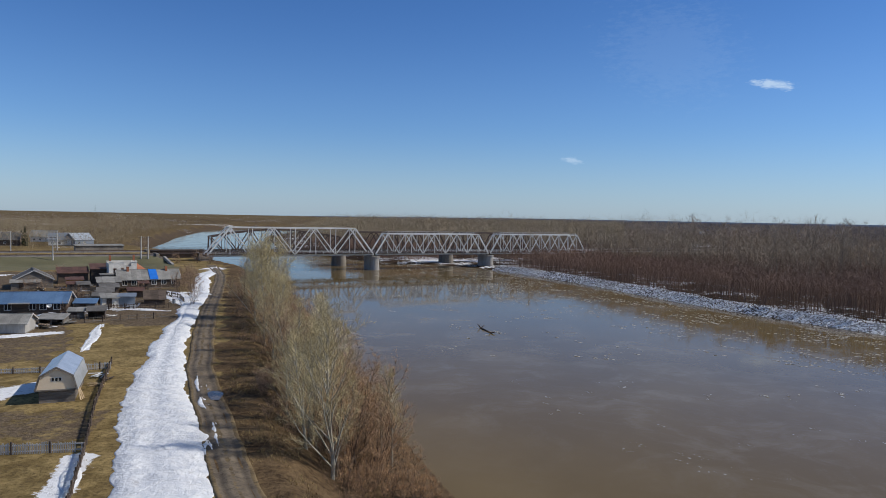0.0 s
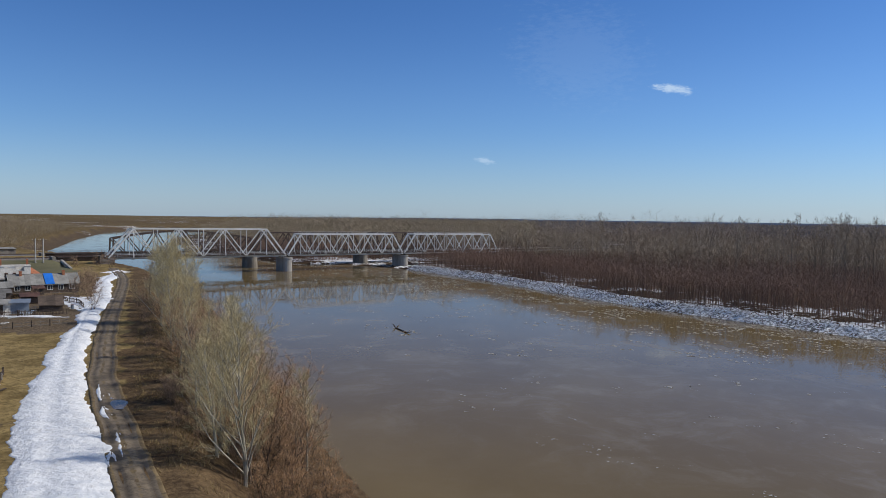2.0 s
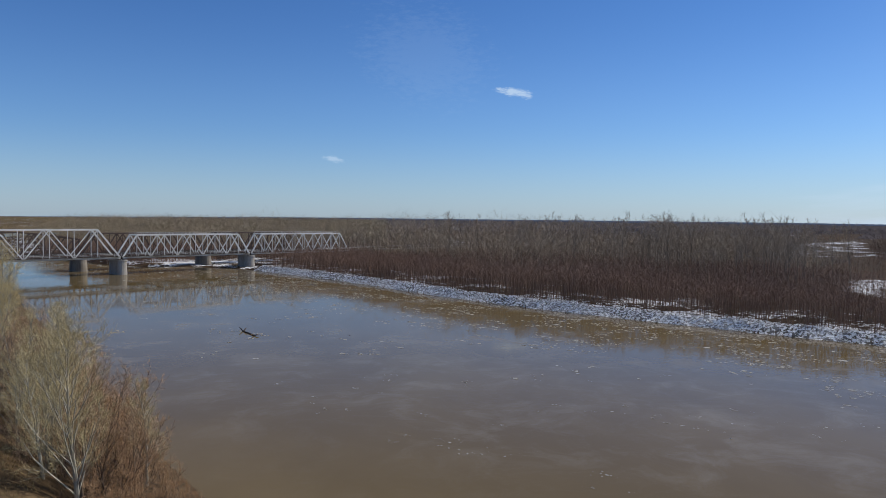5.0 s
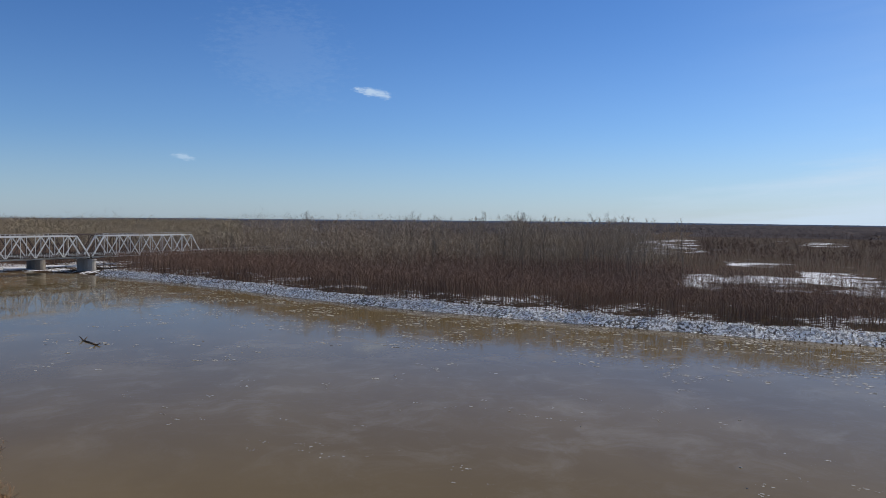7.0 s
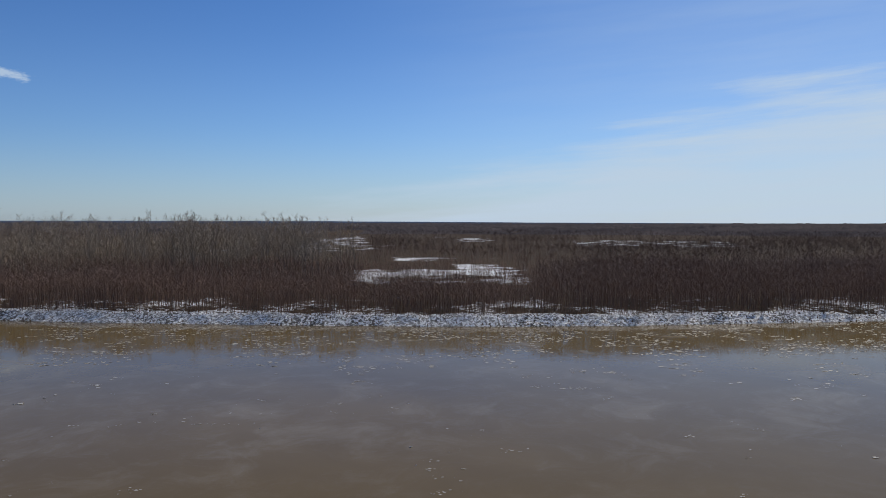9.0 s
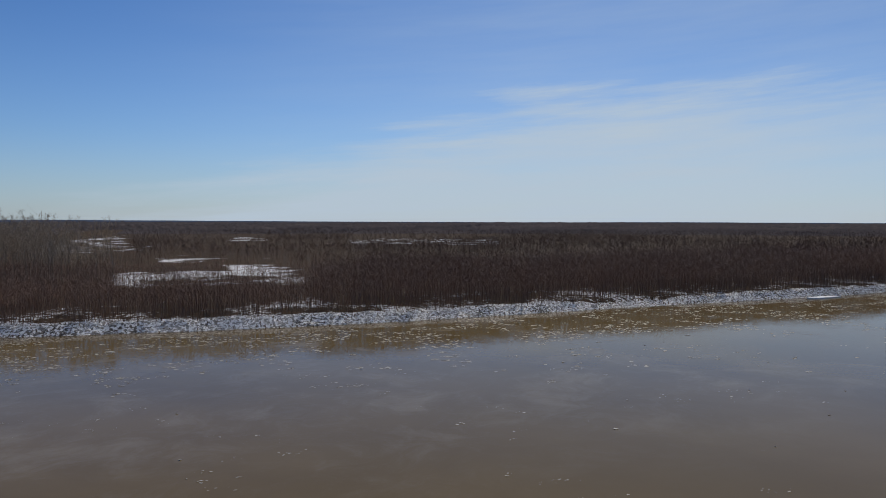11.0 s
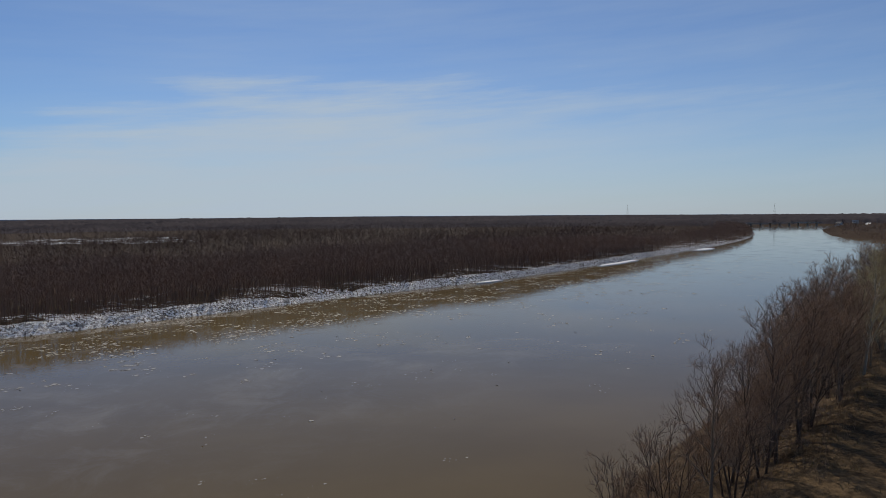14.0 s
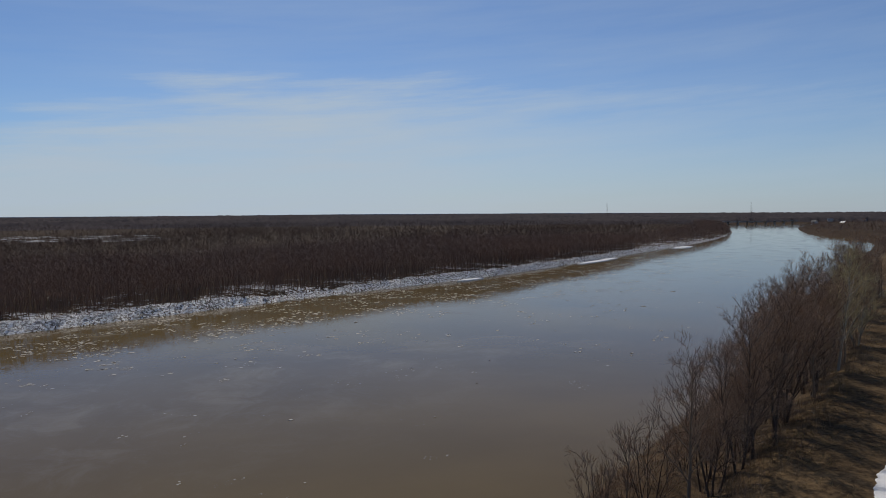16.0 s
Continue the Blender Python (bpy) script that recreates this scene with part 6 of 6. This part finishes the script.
def barn_house():
    """The little log house with a zinc gambrel roof."""
    root = thing("garden_house", pose(-36.6, 65.9, GROUND - 0.05, 0, 0, 20.5), "small log garden house with cream gable and zinc gambrel roof", "house")
    wd, dp, wall_h = 2.85, 7.6, 1.25
    n = 6
    for i in range(n):
        z0 = i * wall_h / n
        g = Geo()
        h = wall_h / n - 0.02
        g.box(-0.06, 0.0, z0, wd + 0.06, 0.16, z0 + h)
        g.box(-0.06, dp - 0.16, z0, wd + 0.06, dp, z0 + h)
        g.box(0.0, 0.16, z0, 0.16, dp - 0.16, z0 + h)
        g.box(wd - 0.16, 0.16, z0, wd, dp - 0.16, z0 + h)
        part("log_course", g, "logs", root)
    part("core", block(0.14, 0.14, 0, wd - 0.14, dp - 0.14, wall_h), "dark_hole", root)
    e = 0.32
    ring = [(-e, wall_h), (wd + e, wall_h), (wd - 0.05, wall_h + 1.35), (wd / 2, wall_h + 2.15), (0.05, wall_h + 1.35)]
    g = Geo()
    g.prism([(a, -0.25, b) for a, b in ring], [(a, -0.18, b) for a, b in ring])
    part("gable", g, "planks_cream", root, "plain cream panelled gable")
    g = Geo()
    g.prism([(a, dp + 0.1, b) for a, b in ring], [(a, dp + 0.18, b) for a, b in ring])
    part("gable", g, "planks_cream", root)
    part("floor_beam", block(-e, -0.3, wall_h - 0.02, wd + e, -0.1, wall_h + 0.1), "planks_grey", root)
    for (a, b), (c, d) in ((ring[1], ring[2]), (ring[2], ring[3]), (ring[3], ring[4]), (ring[4], ring[0])):
        nx, nz = d - b, a - c
        ln = math.hypot(nx, nz)
        ox, oz = nx / ln * 0.05, nz / ln * 0.05
        for k in range(6):
            y0, y1 = -0.42 + k * (dp + 0.8) / 6, -0.42 + (k + 1) * (dp + 0.8) / 6 - 0.015
            g = Geo()
            low = [(a + ox * 0.3, y0, b + oz * 0.3), (c + ox * 0.3, y0, d + oz * 0.3), (c + ox * 0.3, y1, d + oz * 0.3), (a + ox * 0.3, y1, b + oz * 0.3)]
            g.prism(low, [(p + ox, q, s_ + oz) for p, q, s_ in low])
            part("roof_sheet", g, "zinc", root)
    part("bargeboard", bar((ring[1][0], -0.44, ring[1][1]), (ring[2][0], -0.44, ring[2][1]), 0.05, 0.16), "planks_grey", root)
    part("bargeboard", bar((ring[2][0], -0.44, ring[2][1]), (ring[3][0], -0.44, ring[3][1]), 0.05, 0.16), "planks_grey", root)
    part("bargeboard", bar((ring[4][0], -0.44, ring[4][1]), (ring[3][0], -0.44, ring[3][1]), 0.05, 0.16), "planks_grey", root)
    part("bargeboard", bar((ring[0][0], -0.44, ring[0][1]), (ring[4][0], -0.44, ring[4][1]), 0.05, 0.16), "planks_grey", root)
    for k in range(3):
        x0 = wd / 2 - 0.42 + k * 0.30
        w_ = part("window", block(x0, -0.275, wall_h + 0.85, x0 + 0.25, -0.252, wall_h + 1.2), "white_paint", root, "small white-framed window")
        part("pane", block(x0 + 0.03, -0.29, wall_h + 0.88, x0 + 0.22, -0.276, wall_h + 1.17), "dark_hole", w_)
    for k in range(3):
        part("leaning_board", bar((wd + 0.55 + 0.1 * k, 0.3 + 0.4 * k, 0.05), (wd + 0.2, 0.6 + 0.4 * k, 1.35), 0.14, 0.03), "wood_pale", root)


barn_house()


def along_line(points, step):
    pts = np.array(points, float)
    seg = np.hypot(*np.diff(pts, axis=0).T)
    at = np.concatenate([[0], np.cumsum(seg)])
    u = np.arange(0, at[-1], step)
    return np.stack([np.interp(u, at, pts[:, 0]), np.interp(u, at, pts[:, 1])], 1)


def picket_fence(points, tall, mat, label, step=0.16, lean=0.03, width=0.09):
    """Posts, two rails, and a row of uneven pickets."""
    root = thing("fence", Matrix.Translation((points[0][0], points[0][1], GROUND)), label, "fence", "garden fences")
    o = Vector((points[0][0], points[0][1], 0))
    for p in along_line(points, 2.6):
        part("post", bar(Vector((*p, -0.2)) - o, Vector((*p, tall + 0.12)) - o, 0.12, 0.12), "planks_dark", root)
    for z in (tall * 0.25, tall * 0.8):
        for a, b in zip(points[:-1], points[1:]):
            part("rail", bar(Vector((*a, z)) - o, Vector((*b, z)) - o, 0.05, 0.08), mat, root)
    r = random.Random(int(abs(points[0][0]) * 10))
    pts = along_line(points, step)
    one = block(-0.011, -width / 2, 0, 0.011, width / 2, tall).mesh("picket", (mat,))
    for k, p in enumerate(pts):
        if r.random() < 0.06:
            continue
        q, to = pts[max(k - 1, 0)], pts[min(k + 1, len(pts) - 1)]
        turn = math.degrees(math.atan2(to[1] - q[1], to[0] - q[0])) - 90
        picket = part("picket", one, (), root)
        picket.matrix_basis = pose(p[0] - o.x, p[1] - o.y, 0, r.uniform(-1, 1) * math.degrees(lean), r.uniform(-1, 1) * math.degrees(lean), turn) @ Matrix.Diagonal((1, 1, r.uniform(0.88, 1.08), 1))



picket_fence([(-33.5, 51.5), (-26.1, 53.0)], 0.80, "planks_silver", "grey picket fence round the garden plot")
picket_fence([(-22.0, 42.5), (-26.1, 53.0), (-31.1, 65.0), (-38.2, 84.0)], 0.75, "planks_dark", "dark leaning board fence along the dyke", 0.14, 0.12, 0.12)
picket_fence([(-40.4, 79.6), (-37.0, 81.2)], 0.75, "planks_silver", "short pale fence behind the garden house", 0.16)
picket_fence([(-56.0, 75.0), (-46.8, 77.4), (-41.5, 79.0)], 0.6, "planks_silver", "low pale board fence across the garden", 0.16)
picket_fence([(-56.0, 113.8), (-45.6, 121.5)], 0.9, "planks_grey", "sparse post-and-rail fence at the field's edge", 1.3, 0.05)
picket_fence([(-64.0, 127.0), (-50.0, 133.0)], 1.0, "planks_dark", "dark fence round the yards", 0.22, 0.06)

# heaps and scraps in the yards


def heap(x, y, turn, n, mat, label, size=1.0):
    """A loose pile of boards."""
    root = thing("board_pile", pose(x, y, GROUND, 0, 0, turn), label, "wood pile", "scraps in the yards")
    r = random.Random(int(x * 7 + y))
    for i in range(n):
        a, ln = r.uniform(-0.6, 0.6), r.uniform(0.9, 1.9) * size
        c = Vector((r.uniform(-0.6, 0.6), r.uniform(-0.5, 0.5), 0.06 + i * 0.05)) * size
        d = Vector((math.cos(a), math.sin(a), r.uniform(-0.08, 0.12))) * ln / 2
        part("board", bar(c - d, c + d, 0.16, 0.04), mat, root)


heap(-34.6, 73.0, 10, 7, "wood_pale", "pile of pale cut boards by the garden house")
heap(-36.6, 76.8, 70, 8, "tarp", "heap of white scrap behind the garden house")
heap(-35.2, 75.6, 95, 5, "planks_dark", "dark old boards stacked upright", 1.1)
for x, y in ((-63, 119), (-60, 114), (-69, 125), (-57, 128), (-72, 158), (-66, 157), (-79, 155), (-87, 158), (-62, 139), (-75, 150), (-82, 168), (-58, 140), (-65, 113), (-58.5, 108), (-67, 110), (-63, 107.5), (-55.5, 120), (-70, 117), (-80, 160), (-69, 160), (-74, 157), (-52, 141), (-56, 137.5), (-61, 127), (-66, 131), (-70, 136), (-60.5, 112.2), (-59, 113.5), (-62.5, 113.8), (-66.5, 116), (-64.5, 121), (-61, 123.5), (-71.5, 141), (-75, 143), (-78, 146), (-66, 143), (-83, 152), (-80, 165), (-90, 160), (-77.5, 162)):
    heap(x, y, x * 9, 7, ("planks_dark", "planks_grey", "tarp")[int(abs(x + y)) % 3], ("dark old boards lying in the yard", "grey weathered boards lying in the yard", "pale sheets and scrap lying in the yard")[int(abs(x + y)) % 3], 1.3)



def log_stack(x, y, turn, rows, long, label):
    """A stack of split firewood, log on log."""
    root = thing("firewood_stack", pose(x, y, GROUND, 0, 0, turn), label, "firewood", "scraps in the yards")
    r = random.Random(int(abs(x * 3 + y)))
    for k in range(rows):
        for i in range(int(long / 0.26)):
            g = Geo()
            q = Vector((i * 0.26 + 0.13 * (k % 2) + r.uniform(-0.02, 0.02), 0, 0.12 + k * 0.22))
            g.tube([q + Vector((0, -0.3, 0)), q + Vector((0, 0.3 + r.uniform(-0.04, 0.04), 0))], [0.125, 0.12], 6)
            part("log", g, "wood_pale" if r.random() < 0.4 else "logs", root)


def barrel(x, y, mat, label):
    root = thing("barrel", pose(x, y, GROUND), label, "barrel", "barrels in the yards")
    g = Geo()
    g.tube([(0, 0, 0), (0, 0, 0.3), (0, 0, 0.31), (0, 0, 0.6), (0, 0, 0.61), (0, 0, 0.88)], [0.29, 0.29, 0.31, 0.31, 0.29, 0.29], 12)
    part("drum", g, mat, root)
    g = Geo()
    g.tube([(0, 0, 0.84), (0, 0, 0.90)], [0.31, 0.31], 12)
    part("rim", g, "rust", root)


def sheet_pile(x, y, turn, mat, label):
    """Loose roofing sheets thrown over one another, one leaning."""
    root = thing("sheet_pile", pose(x, y, GROUND, 0, 0, turn), label, "scrap", "scraps in the yards")
    r = random.Random(int(abs(x * 5 + y * 2)))
    for k in range(4):
        a, tip = r.uniform(-0.7, 0.7), r.uniform(0.05, 0.5)
        c = Vector((r.uniform(-0.5, 0.5), r.uniform(-0.5, 0.5), 0.12 + 0.11 * k))
        u = Vector((math.cos(a), math.sin(a), tip * 0.4)) * r.uniform(0.6, 1.0)
        v = Vector((-math.sin(a), math.cos(a), -tip * 0.2)) * r.uniform(0.4, 0.6)
        low = [c - u - v, c + u - v, c + u + v, c - u + v]
        g = Geo()
        g.prism(low, [p + Vector((0, 0, 0.03)) for p in low])
        part("sheet", g, mat, root)


r = random.Random(77)
for x, y in ((-78.1, 156.7), (-72.0, 147.0), (-70.8, 151.9), (-67.1, 141.4), (-66.6, 133.6), (-62.1, 119.0), (-65.0, 118.6), (-58.2, 112.6), (-59.8, 107.8), (-84.0, 160.5), (-70.0, 157.4), (-66.1, 149.7), (-62.0, 145.3), (-57.2, 142.5), (-51.6, 139.8), (-74.5, 161.0), (-63.9, 128.3), (-56.5, 132.6), (-68.6, 127.0), (-88.0, 158.0)):
    k = r.random()
    if k < 0.40:
        sheet_pile(x, y, r.uniform(0, 180), r.choice(("slate", "tarp", "rust", "zinc")), "loose roofing sheets thrown down in the muddy yard")
    elif k < 0.70:
        log_stack(x, y, r.uniform(-30, 60), r.choice((2, 3, 4)), r.uniform(1.4, 2.8), "stack of split firewood in the yard")
    else:
        barrel(x, y, r.choice(("rust", "blue_roof", "metal_grey")), "old steel drum standing in the yard")
shed(-69.6, 146.5, 24, 3.0, 2.4, 1.3, 1.8, "slate_dark", "planks_grey", "leaning grey plank shed with a pale slate roof", 0.8)
shed(-66.0, 137.0, 20, 3.0, 2.4, 1.5, 1.9, "slate_dark", "planks_dark", "low dark plank shed behind the blue-roofed house", 0.6)
shed(-82.0, 158.8, A, 2.4, 2.0, 1.4, 1.8, "rust", "planks_grey", "small grey shed with a pale roof in the yard", 0.5)
shed(-60.8, 118.0, 18, 2.2, 2.0, 1.2, 1.5, "slate", "planks_grey", "tumbledown grey hutch of old boards", 0.4)
shed(-68.0, 163.0, A, 2.0, 1.8, 1.5, 1.8, "rust", "planks_dark", "dark privy by the log house", 0.4)
picket_fence([(-72.5, 144.0), (-64.0, 147.5), (-57.0, 148.5)], 1.1, "planks_dark", "dark board fence between two yards", 0.17, 0.06)
picket_fence([(-80.0, 154.5), (-73.0, 157.5)], 1.1, "planks_grey", "grey board fence in front of the barns", 0.17, 0.06)
picket_fence([(-60.0, 154.5), (-53.6, 148.5), (-50.0, 141.0)], 0.9, "planks_dark", "leaning dark fence at the foot of the dyke", 0.3, 0.10)
picket_fence([(-66.5, 112.8), (-58.0, 116.2)], 0.9, "planks_grey", "broken grey board fence by the sheds", 0.19, 0.10)
for k, (x, y, size) in enumerate(((-60.5, 166.0, 0.9), (-58.5, 170.0, 1.0), (-62.5, 175.5, 1.0), (-57.0, 158.5, 0.7), (-66.0, 190.0, 1.0), (-68.5, 128.0, 0.55), (-73.5, 146.0, 0.6), (-86.5, 157.0, 0.7), (-63.0, 151.5, 0.6), (-95.0, 180.0, 0.9))):
    plant("shrub_dark", x, y, size, k * 50)

# ---- railway ----
X_AXIS = Matrix(((ALONG.x, ACROSS.x, 0, 0), (ALONG.y, ACROSS.y, 0, 0), (0, 0, 1, 0), (0, 0, 0, 1)))
for off in (0.0, BACK):
    for s0, s1 in ((-190.0, -APPROACH - 0.6), (178.5, 330.0)):
        root = thing("railway_track", Matrix.Translation(HEAD + ALONG * s0 + ACROSS * off) @ X_AXIS, "railway track on grey ballast", "railway track", "railway tracks")
        n = s1 - s0
        g = Geo()
        low = [(0, -2.6, 6.3), (n, -2.6, 6.3), (n, 2.6, 6.3), (0, 2.6, 6.3)]
        g.prism(low, [(a, b * 0.7, 6.85) for a, b, _ in low])
        part("ballast_bed", g, "ballast", root)
        g = Geo()
        for i in range(int(n / 0.6)):
            g.box(i * 0.6, -1.35, 6.85, i * 0.6 + 0.25, 1.35, 6.95)
        tagged(part("sleepers", g, "deck", root), kind="stuff")
        for y in (-0.76, 0.76):
            part("rail", bar((0, y, 7.03), (n, y, 7.03), 0.08, 0.15), "rail", root)


def pole(x, y, z, tall, label="grey concrete line pole beside the railway", arm=True):
    root = thing("utility_pole", pose(x, y, z, 0, 0, 30), label, "utility pole", "poles along the railway")
    g = Geo()
    g.tube([(0, 0, -0.3), (0, 0, tall)], [0.24, 0.15], 8)
    part("post", g, "pipe", root)
    if arm:
        part("cross_arm", bar((-1.0, 0, tall - 0.5), (1.0, 0, tall - 0.5), 0.12, 0.14), "planks_dark", root)
        for k in (-0.8, 0.8):
            part("insulator", block(k - 0.06, -0.06, tall - 0.43, k + 0.06, 0.06, tall - 0.2), "white_paint", root)


for x, y in ((-126, 235), (-140, 226), (-103, 248.5), (-101, 249.5)):
    pole(x, y, 5.9, 7.6)
for x, y in ((-164, 276), (-150, 283)):
    pole(x, y, 4.4, 9.0, "far grey pole beyond the railway")

# houses beyond the railway
for x, y, turn, ln, dp, roof, wall, lab in ((-190, 350, 20, 11, 8, "metal_grey", "whitewash", "pale house with a blue-grey roof beyond the railway"),
                                             (-178, 352, 60, 10, 9, "zinc", "metal_grey", "house with a steep pale metal roof beyond the railway"),
                                             (-218, 384, 10, 12, 8, "slate", "whitewash", "white house with a grey roof beyond the railway"),
                                             (-207, 340, 15, 8, 6, "slate_dark", "planks_dark", "dark timber house beyond the railway")):
    cottage(x, y, turn, ln, dp, 3.0, 3.0, roof, wall, lab, (2.0, 5.0))
shed(-152, 301, 33, 18.5, 6, 2.6, 3.0, "slate", "concrete_old", "long low grey store beyond the railway", None, False, "warehouse")

for az, dist, turn, roof, wall, lab in ((125.2, 1380, 20, "slate", "whitewash", "pale house on the far downstream shore"), (126.1, 1420, 60, "metal_grey", "whitewash", "pale house with a grey roof on the far downstream shore"),
                                        (127.0, 1360, 10, "metal_grey", "brick", "brick house with a metal roof on the far downstream shore"), (128.1, 1450, 35, "rust", "whitewash", "pale house with a rusty roof on the far downstream shore"),
                                        (8.9, 1290, 15, "slate", "whitewash", "lone white house in the woods across the river"), (19.6, 1240, 40, "slate", "whitewash", "small white house at the far meadow's edge")):
    p = heading(az) * dist
    house = cottage(p.x, p.y, turn, 9, 7, 3.0, 2.6, roof, wall, lab, (2.0, 6.0))
    house.location.z = float(height(np.array([p.x]), np.array([p.y]))[0]) - 0.05

# ---- far south: road bridge and masts ----
root = thing("road_bridge", pose(1094, -607, 0, 0, 0, -78), "low dark road bridge across the distant river bend", "bridge")
part("deck", block(0, -4, 4.2, 150, 4, 5.0), "concrete", root)
for k in range(8):
    part("pier", block(8 + k * 19, -2, -1, 8.8 + k * 19, 2, 4.2), "concrete", root)
for y in (-3.8, 3.8):
    part("parapet", block(0, y - 0.2, 4.8, 150, y + 0.2, 5.3), "concrete", root)


def mast(az, dist, tall, label="thin lattice mast on the horizon"):
    p = heading(az) * dist
    root = thing("mast", pose(p.x, p.y, 2.5), label, "mast", "masts on the horizon")
    for a, b in ((-1, -1), (1, -1), (0, 1)):
        part("leg", bar((a * 2.2, b * 2.2, 0), (a * 0.5, b * 0.5, tall), 0.14, 0.14), "steel_dark", root)
    for k in range(1, 6):
        z = tall * k / 6
        part("brace", bar((-2.2 + 1.7 * k / 6, -1.5, z), (2.2 - 1.7 * k / 6, -1.5, z), 0.18, 0.18), "steel_dark", root)


mast(120.86, 1500, 36)
mast(110.6, 1600, 38)
mast(-25.5, 1500, 27)
